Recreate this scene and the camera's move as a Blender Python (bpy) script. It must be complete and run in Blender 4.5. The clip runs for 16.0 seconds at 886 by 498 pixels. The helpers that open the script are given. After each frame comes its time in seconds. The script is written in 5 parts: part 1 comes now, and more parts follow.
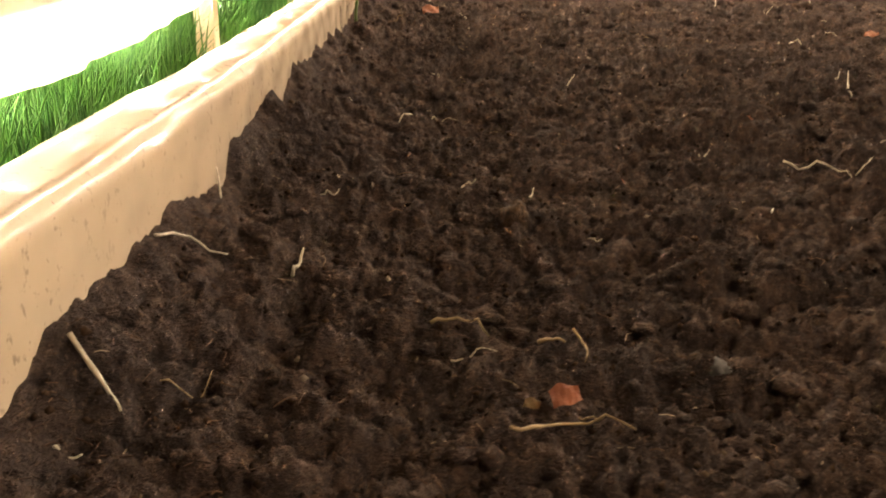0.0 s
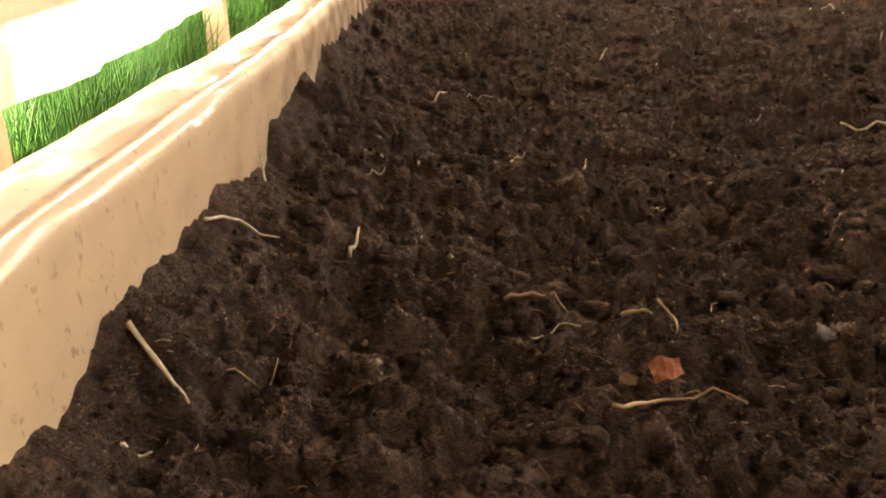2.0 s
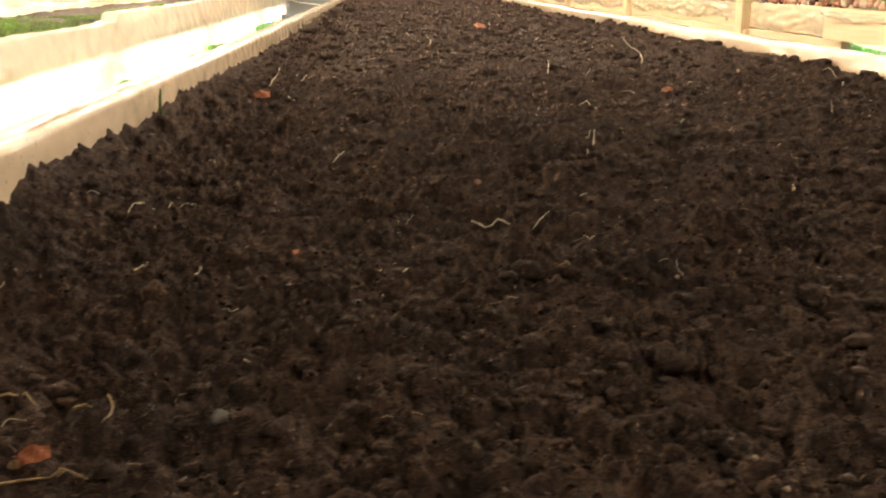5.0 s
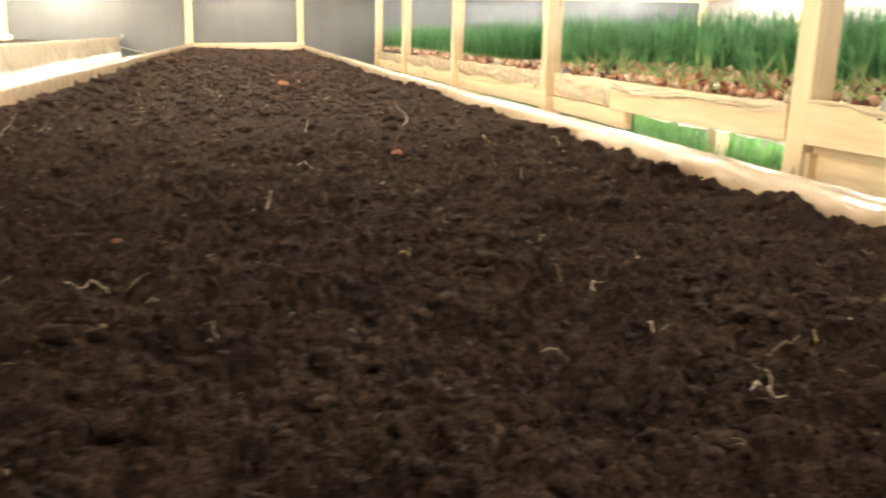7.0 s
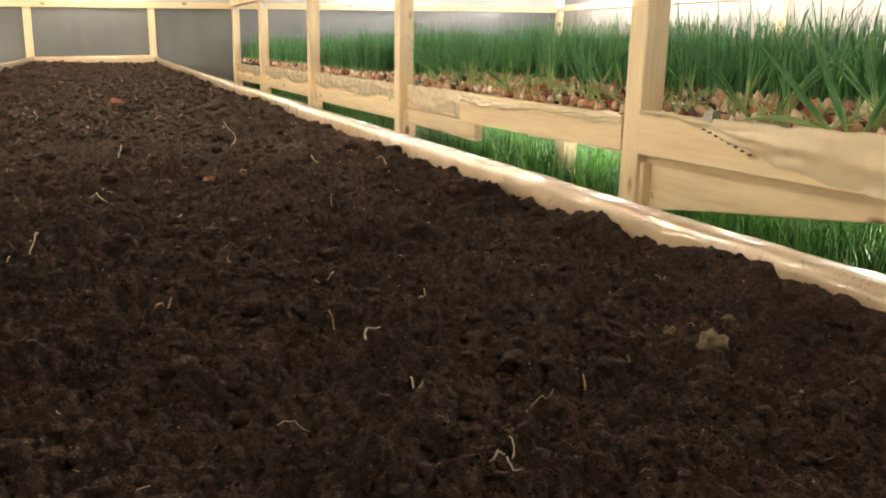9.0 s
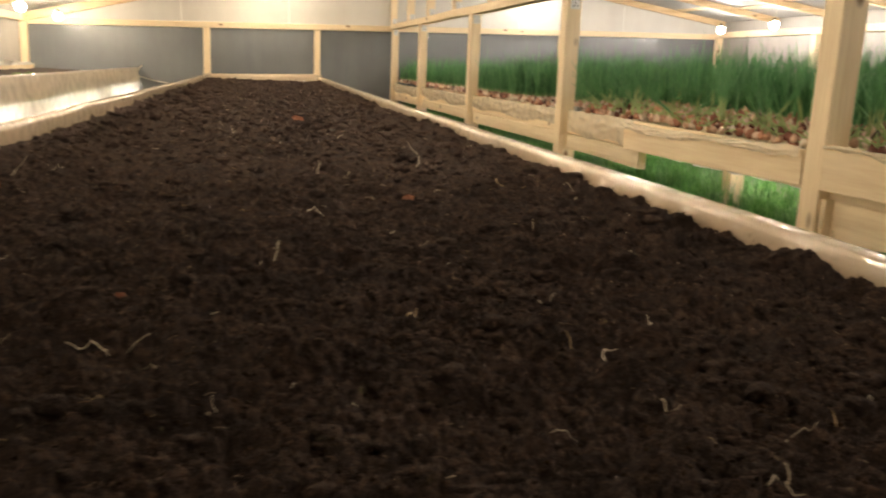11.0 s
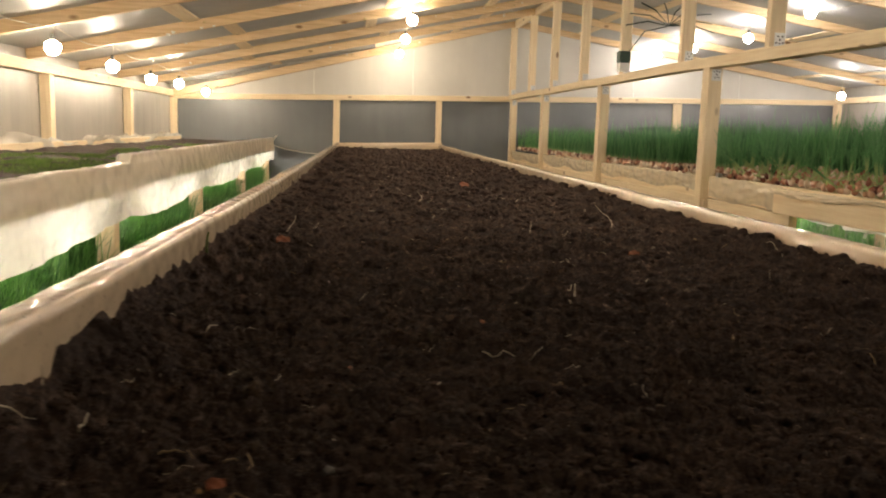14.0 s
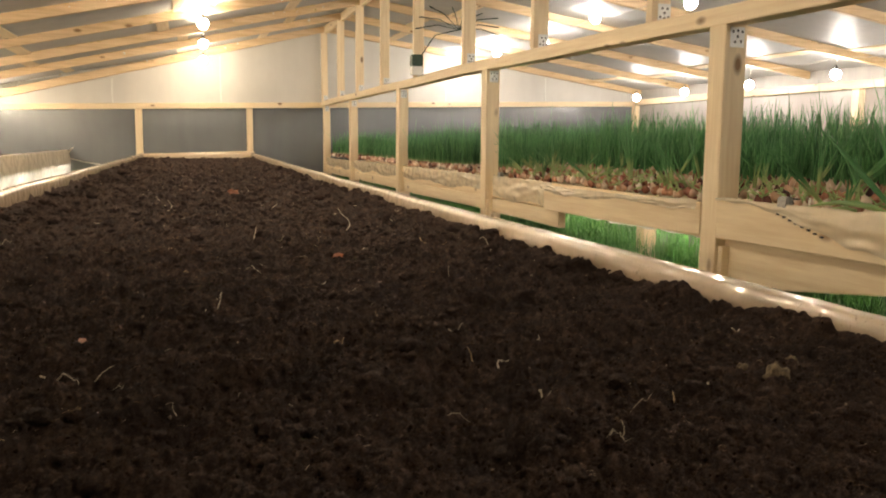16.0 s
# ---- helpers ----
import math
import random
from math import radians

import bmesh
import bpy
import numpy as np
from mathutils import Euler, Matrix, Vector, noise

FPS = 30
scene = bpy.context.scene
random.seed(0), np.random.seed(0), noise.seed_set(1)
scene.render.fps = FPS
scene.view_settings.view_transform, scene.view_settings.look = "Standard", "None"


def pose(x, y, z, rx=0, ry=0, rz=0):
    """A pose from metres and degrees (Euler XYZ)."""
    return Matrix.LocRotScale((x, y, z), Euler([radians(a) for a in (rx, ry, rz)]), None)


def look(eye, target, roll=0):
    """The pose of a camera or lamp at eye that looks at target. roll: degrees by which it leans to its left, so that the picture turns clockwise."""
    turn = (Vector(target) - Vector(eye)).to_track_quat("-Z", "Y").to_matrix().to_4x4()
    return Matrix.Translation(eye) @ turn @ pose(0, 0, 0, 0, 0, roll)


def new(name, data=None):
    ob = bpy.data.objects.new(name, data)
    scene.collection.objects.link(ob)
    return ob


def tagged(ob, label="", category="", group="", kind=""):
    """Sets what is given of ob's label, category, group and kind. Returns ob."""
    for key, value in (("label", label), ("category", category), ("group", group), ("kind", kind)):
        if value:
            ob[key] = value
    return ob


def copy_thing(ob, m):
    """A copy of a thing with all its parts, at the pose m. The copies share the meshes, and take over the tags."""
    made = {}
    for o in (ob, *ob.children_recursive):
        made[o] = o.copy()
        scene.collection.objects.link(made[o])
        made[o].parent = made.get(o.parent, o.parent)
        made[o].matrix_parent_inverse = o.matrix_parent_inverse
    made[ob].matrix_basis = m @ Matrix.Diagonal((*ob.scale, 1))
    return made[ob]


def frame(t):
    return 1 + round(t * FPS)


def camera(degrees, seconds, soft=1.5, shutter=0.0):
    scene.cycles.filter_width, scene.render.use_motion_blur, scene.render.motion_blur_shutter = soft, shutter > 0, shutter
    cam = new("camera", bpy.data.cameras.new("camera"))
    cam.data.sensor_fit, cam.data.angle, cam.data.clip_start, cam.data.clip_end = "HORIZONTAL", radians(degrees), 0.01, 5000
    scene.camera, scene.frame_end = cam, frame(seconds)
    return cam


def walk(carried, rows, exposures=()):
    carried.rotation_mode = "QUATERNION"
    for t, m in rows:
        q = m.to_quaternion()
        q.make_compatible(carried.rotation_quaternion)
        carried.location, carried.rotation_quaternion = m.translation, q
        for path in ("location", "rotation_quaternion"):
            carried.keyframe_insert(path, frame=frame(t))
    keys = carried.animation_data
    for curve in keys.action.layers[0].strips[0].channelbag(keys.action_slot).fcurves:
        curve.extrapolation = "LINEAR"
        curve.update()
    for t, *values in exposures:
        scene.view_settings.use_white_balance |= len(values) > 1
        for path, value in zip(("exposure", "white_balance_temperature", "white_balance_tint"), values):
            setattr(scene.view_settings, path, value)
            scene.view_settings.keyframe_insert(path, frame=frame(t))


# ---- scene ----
cam = camera(56.1, 16.0, soft=1.9, shutter=0.5)
PATH = [
    (0, (0.018, -0.088, 0.268), (0.06, 1.757, -0.503), 2.2),
    (0.5, (-0.005, -0.071, 0.252), (0.032, 1.757, -0.557), 1.6),
    (1, (-0.021, -0.061, 0.242), (-0.007, 1.752, -0.602), 1.5),
    (1.5, (-0.019, -0.055, 0.238), (-0.008, 1.755, -0.612), -0.4),
    (2, (-0.016, -0.059, 0.242), (-0.008, 1.779, -0.545), -0.6),
    (2.5, (-0.016, -0.064, 0.246), (-0.068, 1.786, -0.512), -1.9),
    (3, (0.014, -0.095, 0.266), (-0.016, 1.772, -0.452), -1.3),
    (3.5, (0.083, -0.137, 0.292), (0.103, 1.746, -0.384), -1.0),
    (4, (0.173, -0.164, 0.302), (0.221, 1.728, -0.344), -1.3),
    (4.2, (0.21, -0.169, 0.298), (0.281, 1.719, -0.357), -1.3),
    (6.3, (0.512, -0.233, 0.313), (0.781, 1.681, -0.2), -0.2),
    (6.5, (0.553, -0.246, 0.312), (0.868, 1.665, -0.189), 0.4),
    (7, (0.655, -0.233, 0.313), (1.119, 1.648, -0.183), 1.6),
    (7.5, (0.743, -0.21, 0.321), (1.338, 1.633, -0.177), 0.8),
    (8, (0.797, -0.188, 0.336), (1.483, 1.63, -0.139), 0.6),
    (8.2, (0.82, -0.177, 0.336), (1.563, 1.618, -0.136), 1.1),
    (10.3, (0.759, -0.19, 0.345), (1.433, 1.64, -0.098), 2.0),
    (10.5, (0.735, -0.192, 0.349), (1.345, 1.662, -0.09), 2.2),
    (11, (0.667, -0.202, 0.351), (1.103, 1.702, -0.077), 2.3),
    (11.5, (0.579, -0.248, 0.365), (0.86, 1.689, -0.046), 2.6),
    (12, (0.471, -0.312, 0.37), (0.547, 1.653, 0.005), 2.3),
    (12.5, (0.347, -0.384, 0.374), (0.409, 1.59, 0.055), 3.3),
    (13, (0.201, -0.504, 0.395), (0.293, 1.479, 0.153), 1.8),
    (13.5, (0.157, -0.497, 0.37), (0.355, 1.478, 0.118), 2.1),
    (14, (0.221, -0.46, 0.357), (0.438, 1.508, 0.075), 1.8),
    (14.5, (0.337, -0.436, 0.359), (0.64, 1.52, 0.07), 2.0),
    (15, (0.466, -0.413, 0.357), (0.883, 1.521, 0.069), 1.9),
    (15.5, (0.598, -0.426, 0.33), (1.153, 1.473, 0.038), 0.8),
    (16, (0.648, -0.432, 0.342), (1.229, 1.465, 0.084), 0.5),
]
EXPOSURES = [(0, 2.1, 6850, 15), (1.5, 1.98, 6850, 16), (2.5, 2.02, 6800, 16), (4, 1.55, 6700, 13), (6.5, 1.75, 6150, 7), (7.3, 1.57, 6150, 7), (8, 1.35, 6150, 7), (10.5, 0.55, 6500, 10), (11.5, 0.47, 6500, 10), (12, 0.5, 6500, 11), (12.5, 0.22, 6500, 11), (13, 0.06, 6500, 11), (14, 0.09, 6500, 11), (15, 0.38, 6500, 11), (15.5, 0.5, 6500, 11), (16, 0.38, 6500, 11)]
walk(cam, [(t, look(eye, target, roll)) for t, eye, target, roll in PATH], EXPOSURES)

# ---- world and exposure ----
world = bpy.data.worlds.new("night")
scene.world = world
world.use_nodes = True
world.node_tree.nodes["Background"].inputs[0].default_value = (0.02, 0.025, 0.035, 1)
world.node_tree.nodes["Background"].inputs[1].default_value = 0.05
BULB_WATTS = 170.0


# ---- node helpers ----
class Nodes:
    def __init__(self, name):
        self.mat = bpy.data.materials.new(name)
        self.mat.use_nodes = True
        self.t = self.mat.node_tree
        self.bsdf = self.t.nodes["Principled BSDF"]
        self.out = self.t.nodes["Material Output"]

    def add(self, kind, **inputs):
        n = self.t.nodes.new(kind)
        for key, value in inputs.items():
            n.inputs[key.replace("_", " ")].default_value = value
        return n

    def link(self, a, b):
        self.t.links.new(a, b)

    def coords(self, scale=(1, 1, 1), shift=True):
        tc = self.add("ShaderNodeTexCoord")
        mp = self.add("ShaderNodeMapping")
        mp.inputs["Scale"].default_value = scale
        self.link(tc.outputs["Object"], mp.inputs["Vector"])
        if shift:
            info = self.add("ShaderNodeObjectInfo")
            mul = self.add("ShaderNodeVectorMath")
            mul.operation = "SCALE"
            mul.inputs[0].default_value = (7.3, 3.1, 5.7)
            self.link(info.outputs["Random"], mul.inputs["Scale"])
            self.link(mul.outputs[0], mp.inputs["Location"])
        return mp.outputs[0]

    def noise(self, vec, scale, detail=3, rough=0.55):
        n = self.add("ShaderNodeTexNoise", Scale=scale, Detail=detail, Roughness=rough)
        self.link(vec, n.inputs["Vector"])
        return n.outputs["Fac"]

    def ramp(self, fac, stops):
        n = self.add("ShaderNodeValToRGB")
        e = n.color_ramp.elements
        while len(e) < len(stops):
            e.new(0.5)
        for el, (p, c) in zip(e, stops):
            el.position = p
            el.color = (*c, 1) if len(c) == 3 else c
        self.link(fac, n.inputs[0])
        return n.outputs[0]

    def mix(self, fac, a, b, kind="MIX"):
        n = self.t.nodes.new("ShaderNodeMix")
        n.data_type, n.blend_type = "RGBA", kind
        for value, sock in ((fac, n.inputs[0]), (a, n.inputs[6]), (b, n.inputs[7])):
            if isinstance(value, (int, float)):
                sock.default_value = value
            elif isinstance(value, tuple):
                sock.default_value = (*value, 1)
            else:
                self.link(value, sock)
        return n.outputs[2]

    def bump(self, fac, strength, distance):
        b = self.add("ShaderNodeBump", Strength=strength, Distance=distance)
        self.link(fac, b.inputs["Height"])
        self.link(b.outputs[0], self.bsdf.inputs["Normal"])
        return b.outputs[0]

    def set(self, **inputs):
        for key, value in inputs.items():
            self.bsdf.inputs[key.replace("_", " ")].default_value = value
        return self


def wood(name, axis, light=(0.88, 0.735, 0.51), dark=(0.77, 0.60, 0.38)):
    m = Nodes(name)
    stretch = [26, 26, 26]
    stretch[axis] = 1.6
    v = m.coords(tuple(stretch))
    grain = m.noise(v, 1.6, 4, 0.6)
    soft = m.coords((3, 3, 3))
    blotch = m.noise(soft, 0.8, 3)
    col = m.ramp(grain, [(0.3, dark), (0.55, light), (0.8, tuple(min(1, c * 1.12) for c in light))])
    col = m.mix(m.ramp(blotch, [(0.35, (0, 0, 0)), (0.75, (0.35, 0.35, 0.35))]), col, (0.76, 0.62, 0.44))
    kn = [7.0, 7.0, 7.0]
    kn[axis] = 3.4
    vor = m.add("ShaderNodeTexVoronoi", Scale=0.85)
    m.link(m.coords(tuple(kn)), vor.inputs["Vector"])
    knot = m.ramp(vor.outputs["Distance"], [(0.06, (1, 1, 1)), (0.15, (0, 0, 0))])
    col = m.mix(knot, col, (0.24, 0.13, 0.06))
    m.link(col, m.bsdf.inputs["Base Color"])
    m.set(Roughness=0.62)
    m.bump(grain, 0.25, 0.002)
    return m.mat


def plain(name, a, b, scale=20, rough=0.6, bump=0.2, dist=0.002, metal=0.0, detail=4):
    m = Nodes(name)
    v = m.coords()
    n = m.noise(v, scale, detail)
    m.link(m.ramp(n, [(0.3, a), (0.7, b)]), m.bsdf.inputs["Base Color"])
    m.set(Roughness=rough, Metallic=metal)
    if bump:
        m.bump(n, bump, dist)
    return m.mat


def film_material(name, tint, clear, thru, scale=9.0, rough=0.16, dirt=0.0, crease=0.6, deep=0.012, shine=0.03):
    """Milky greenhouse film: partly clear, partly scattering, with a glossy wrinkled face."""
    m = Nodes(name)
    v = m.coords((1, 1, 1), False)
    wr = m.noise(v, scale, 2, 0.45)
    stain = m.noise(v, scale * 2.3, 4)
    col = m.ramp(stain, [(0.34, tuple(c * 0.95 for c in tint)), (0.58, tint)])
    if dirt:
        specks = m.noise(m.coords((1, 1, 0.8), False), 110, 3, 0.65)
        cover = m.noise(v, 4, 3)
        col = m.mix(m.mix(1.0, m.ramp(specks, [(0.60, (0, 0, 0)), (0.68, (dirt, dirt, dirt))]), m.ramp(cover, [(0.4, (0.1, 0.1, 0.1)), (0.65, (1, 1, 1))]), "MULTIPLY"), col, (0.16, 0.085, 0.045))
    ridge = wr
    b = m.add("ShaderNodeBump", Strength=crease, Distance=deep)
    m.link(ridge, b.inputs["Height"])
    m.link(b.outputs[0], m.bsdf.inputs["Normal"])
    m.link(col, m.bsdf.inputs["Base Color"])
    m.set(Roughness=0.35)
    crinkle = m.noise(m.coords((1.2, 0.8, 1.5), False), scale * 1.2, 0.5, 0.4)
    b3 = m.add("ShaderNodeBump", Strength=1.0, Distance=shine)
    m.link(crinkle, b3.inputs["Height"])
    m.link(b3.outputs[0], m.bsdf.inputs["Coat Normal"])
    m.set(Coat_Weight=1.0, Coat_Roughness=rough, Coat_IOR=1.8)
    tl = m.add("ShaderNodeBsdfTranslucent")
    m.link(col, tl.inputs["Color"])
    tr = m.add("ShaderNodeBsdfTransparent")
    s1, s2 = m.add("ShaderNodeMixShader"), m.add("ShaderNodeMixShader")
    s1.inputs[0].default_value = thru
    s2.inputs[0].default_value = clear
    m.link(m.bsdf.outputs[0], s1.inputs[1])
    m.link(tl.outputs[0], s1.inputs[2])
    m.link(s1.outputs[0], s2.inputs[1])
    m.link(tr.outputs[0], s2.inputs[2])
    m.link(s2.outputs[0], m.out.inputs["Surface"])
    return m.mat


def island(name, stops, rough=0.7, bump=0.0, spec=0.3):
    """Colour differs from island to island of one mesh."""
    m = Nodes(name)
    geo = m.add("ShaderNodeNewGeometry")
    m.link(m.ramp(geo.outputs["Random Per Island"], stops), m.bsdf.inputs["Base Color"])
    m.set(Roughness=rough)
    m.bsdf.inputs["Specular IOR Level"].default_value = spec
    if bump:
        m.bump(m.noise(m.coords((1, 1, 1), False), 300, 3), bump, 0.002)
    return m.mat


def leaf_material(name, low, tip, base, z0, z1, trans=0.25):
    """Leaf green that differs from blade to blade, paler towards the sheath at the foot."""
    m = Nodes(name)
    geo = m.add("ShaderNodeNewGeometry")
    col = m.ramp(geo.outputs["Random Per Island"], [(0.0, low), (1.0, tip)])
    tc, sep = m.add("ShaderNodeTexCoord"), m.add("ShaderNodeSeparateXYZ")
    m.link(tc.outputs["Object"], sep.inputs[0])
    mr = m.add("ShaderNodeMapRange")
    mr.inputs["From Min"].default_value, mr.inputs["From Max"].default_value = z0, z1
    m.link(sep.outputs["Z"], mr.inputs["Value"])
    col = m.mix(mr.outputs[0], base, col)
    m.link(col, m.bsdf.inputs["Base Color"])
    m.set(Roughness=0.42)
    tl = m.add("ShaderNodeBsdfTranslucent")
    m.link(col, tl.inputs["Color"])
    s = m.add("ShaderNodeMixShader")
    s.inputs[0].default_value = trans
    m.link(m.bsdf.outputs[0], s.inputs[1])
    m.link(tl.outputs[0], s.inputs[2])
    m.link(s.outputs[0], m.out.inputs["Surface"])
    return m.mat


def glow(name, colour, strength):
    m = Nodes(name)
    m.set(Emission_Color=(*colour, 1), Emission_Strength=strength, Base_Color=(0.9, 0.9, 0.88, 1))
    return m.mat


# ---- materials ----
WOOD_X, WOOD_Y, WOOD_Z = wood("pine_x", 0), wood("pine_y", 1), wood("pine_z", 2)
ROOF_WOOD = wood("pine_rafter", 0, (0.70, 0.51, 0.30), (0.52, 0.35, 0.18))
FILM_BED = film_material("film_over_bed_boards", (0.72, 0.565, 0.39), 0.10, 0.08, 17.0, 0.10, 0.8, 0.10, 0.002, 0.008)
FILM_HUNG = film_material("film_hung", (0.90, 0.86, 0.79), 0.0, 0.46, 8.0, 0.10, 0.0, 0.10, 0.003, 0.026)
FILM_TRAY = film_material("film_tray", (0.95, 0.83, 0.62), 0.25, 0.10, 12.0, 0.10, 0.0, 0.10, 0.003, 0.018)


def wall_sheet(name, a, b, rough):
    m = Nodes(name)
    v = m.coords((5, 5, 0.5), False)
    streak = m.noise(v, 1.2, 4, 0.6)
    cloud = m.noise(m.coords((1, 1, 1), False), 1.3, 3)
    col = m.ramp(streak, [(0.2, a), (0.8, b)])
    col = m.mix(m.ramp(cloud, [(0.35, (0, 0, 0)), (0.7, (0.5, 0.5, 0.5))]), col, tuple(c * 0.8 for c in a))
    m.link(col, m.bsdf.inputs["Base Color"])
    m.set(Roughness=rough)
    m.bump(cloud, 0.3, 0.03)
    return m.mat


GREY_SHEET = wall_sheet("grey_wall_sheet", (0.155, 0.168, 0.182), (0.19, 0.203, 0.213), 0.27)
PALE_SHEET = wall_sheet("pale_side_sheet", (0.31, 0.295, 0.27), (0.44, 0.415, 0.375), 0.4)
WHITE_SHEET = wall_sheet("white_gable_sheet", (0.62, 0.605, 0.57), (0.68, 0.665, 0.625), 0.55)
ROOF_SHEET = wall_sheet("roof_sheet", (0.43, 0.44, 0.45), (0.54, 0.54, 0.53), 0.5)
CONCRETE = plain("dirt_floor", (0.10, 0.085, 0.07), (0.20, 0.175, 0.15), 6, 0.9, 0.4, 0.01)
METAL = plain("zinc_plate", (0.74, 0.74, 0.73), (0.85, 0.85, 0.84), 60, 0.4, 0.05, 0.001, 0.15)
HOLE = plain("screw_head", (0.05, 0.05, 0.05), (0.09, 0.085, 0.08), 80, 0.5, 0)
BLACK = plain("black_plastic", (0.018, 0.018, 0.018), (0.035, 0.035, 0.035), 40, 0.45, 0)
GREEN_BOX = plain("green_plastic", (0.01, 0.035, 0.022), (0.02, 0.055, 0.035), 30, 0.5, 0)
WHITE_PLASTIC = plain("white_plastic", (0.70, 0.70, 0.66), (0.80, 0.80, 0.76), 30, 0.4, 0)
CABLE = plain("white_cable", (0.55, 0.52, 0.45), (0.70, 0.66, 0.58), 30, 0.5, 0)
DARK_CABLE = plain("dark_cable", (0.012, 0.03, 0.022), (0.03, 0.05, 0.04), 30, 0.5, 0)
FOAM = plain("hardened_foam", (0.46, 0.34, 0.15), (0.68, 0.54, 0.30), 60, 0.7, 0.4, 0.004)
CLIP = plain("clip_metal", (0.25, 0.25, 0.24), (0.45, 0.44, 0.42), 90, 0.4, 0.1, 0.001, 0.7)
WARM = glow("warm_bulb", (1.0, 0.83, 0.60), BULB_WATTS * 1.1)
COOL = glow("cool_bulb", (1.0, 0.91, 0.80), BULB_WATTS * 1.1)
UNDER_FILL = glow("rack_fill_bulb", (1.0, 0.91, 0.80), BULB_WATTS * 0.75)
# for the unseen fill bulb only, dimmer than the roof rows
FILL = glow("fill_bulb", (1.0, 0.83, 0.60), BULB_WATTS * 0.7)
TUBE = glow("white_bulb", (1.0, 0.93, 0.80), BULB_WATTS * 1.1)


def soil_material():
    """Peaty soil: crumbs of differing brown, fine grain and a few paler patches. Shade of the hollows is put into the
    colour.
    """
    m = Nodes("potting_soil")
    v = m.coords((1, 1, 1), False)
    fine, mid, big = m.noise(v, 330, 4, 0.7), m.noise(v, 60, 5, 0.7), m.noise(v, 9, 4)
    warp = m.mix(0.012, v, m.add("ShaderNodeTexNoise", Scale=90.0, Detail=2.0).outputs["Color"], "ADD")
    cell = m.add("ShaderNodeTexVoronoi", Scale=170.0)
    m.link(warp, cell.inputs["Vector"])
    # mid also drives the bump: hollows painted as shaded, raised crumbs as lit
    col = m.ramp(mid, [(0.34, (0.0315, 0.0226, 0.0201)), (0.50, (0.0583, 0.0402, 0.0335)), (0.68, (0.1143, 0.0755, 0.0584))])
    tone = m.add("ShaderNodeSeparateColor")
    m.link(cell.outputs["Color"], tone.inputs[0])
    col = m.mix(m.ramp(tone.outputs[0], [(0.0, (0, 0, 0)), (0.8, (0.25, 0.25, 0.25)), (1.0, (0.75, 0.75, 0.75))]), col, (0.1395, 0.0895, 0.0672))
    col = m.mix(m.ramp(big, [(0.45, (0, 0, 0)), (0.62, (0.6, 0.6, 0.6))]), col, (0.0357, 0.0271, 0.0249))
    col = m.mix(m.ramp(fine, [(0.54, (0, 0, 0)), (0.72, (0.7, 0.7, 0.7))]), col, (0.1744, 0.1128, 0.0837))
    m.link(col, m.bsdf.inputs["Base Color"])
    m.set(Roughness=1.0)
    m.bsdf.inputs["Specular IOR Level"].default_value = 0.16
    last = None
    for height, strength, deep in ((mid, 0.8, 0.0052), (cell.outputs["Distance"], 0.8, -0.0045), (fine, 0.9, 0.0034)):
        b = m.add("ShaderNodeBump", Strength=strength, Distance=abs(deep))
        b.invert = deep < 0
        m.link(height, b.inputs["Height"])
        if last:
            m.link(last, b.inputs["Normal"])
        last = b.outputs[0]
    m.link(last, m.bsdf.inputs["Normal"])
    return m.mat


SOIL = soil_material()
TRAY_SOIL = plain("wet_tray_soil", (0.016, 0.010, 0.007), (0.055, 0.034, 0.021), 45, 0.95, 0.9, 0.006)
CRUMB = island("soil_crumb", [(0.0, (0.0184, 0.0115, 0.0080)), (0.55, (0.0414, 0.0242, 0.0149)), (0.93, (0.075, 0.047, 0.030)), (0.975, (0.12, 0.085, 0.058)), (1.0, (0.42, 0.34, 0.26))], 1.0, 0.0, 0.06)
# brown strands; the palest stops also stand in for horizontal highlights
FIBRE = island("soil_fibre", [(0.0, (0.022, 0.0115, 0.0075)), (0.80, (0.100, 0.054, 0.034)), (0.96, (0.20, 0.120, 0.075)), (1.0, (0.45, 0.35, 0.25))], 0.8)
ROOT = plain("pale_root", (0.40, 0.33, 0.23), (0.72, 0.64, 0.50), 140, 0.6, 0.3, 0.001)
STRAW = plain("tan_straw", (0.26, 0.17, 0.08), (0.46, 0.33, 0.18), 120, 0.65, 0.3, 0.001)
SKIN = plain("orange_onion_skin", (0.28, 0.085, 0.04), (0.52, 0.21, 0.11), 90, 0.45, 0.2, 0.001)
STONE = plain("grey_stone", (0.0396, 0.0342, 0.0306), (0.1080, 0.0954, 0.0846), 120, 0.8, 0.4, 0.002)
CLOD = plain("tan_clod", (0.0850, 0.0612, 0.0374), (0.2720, 0.2040, 0.1224), 160, 0.9, 0.6, 0.003)
CLUMP = plain("fibrous_clump", (0.0200, 0.0120, 0.0080), (0.1150, 0.0640, 0.0330), 260, 0.9, 0.9, 0.004)


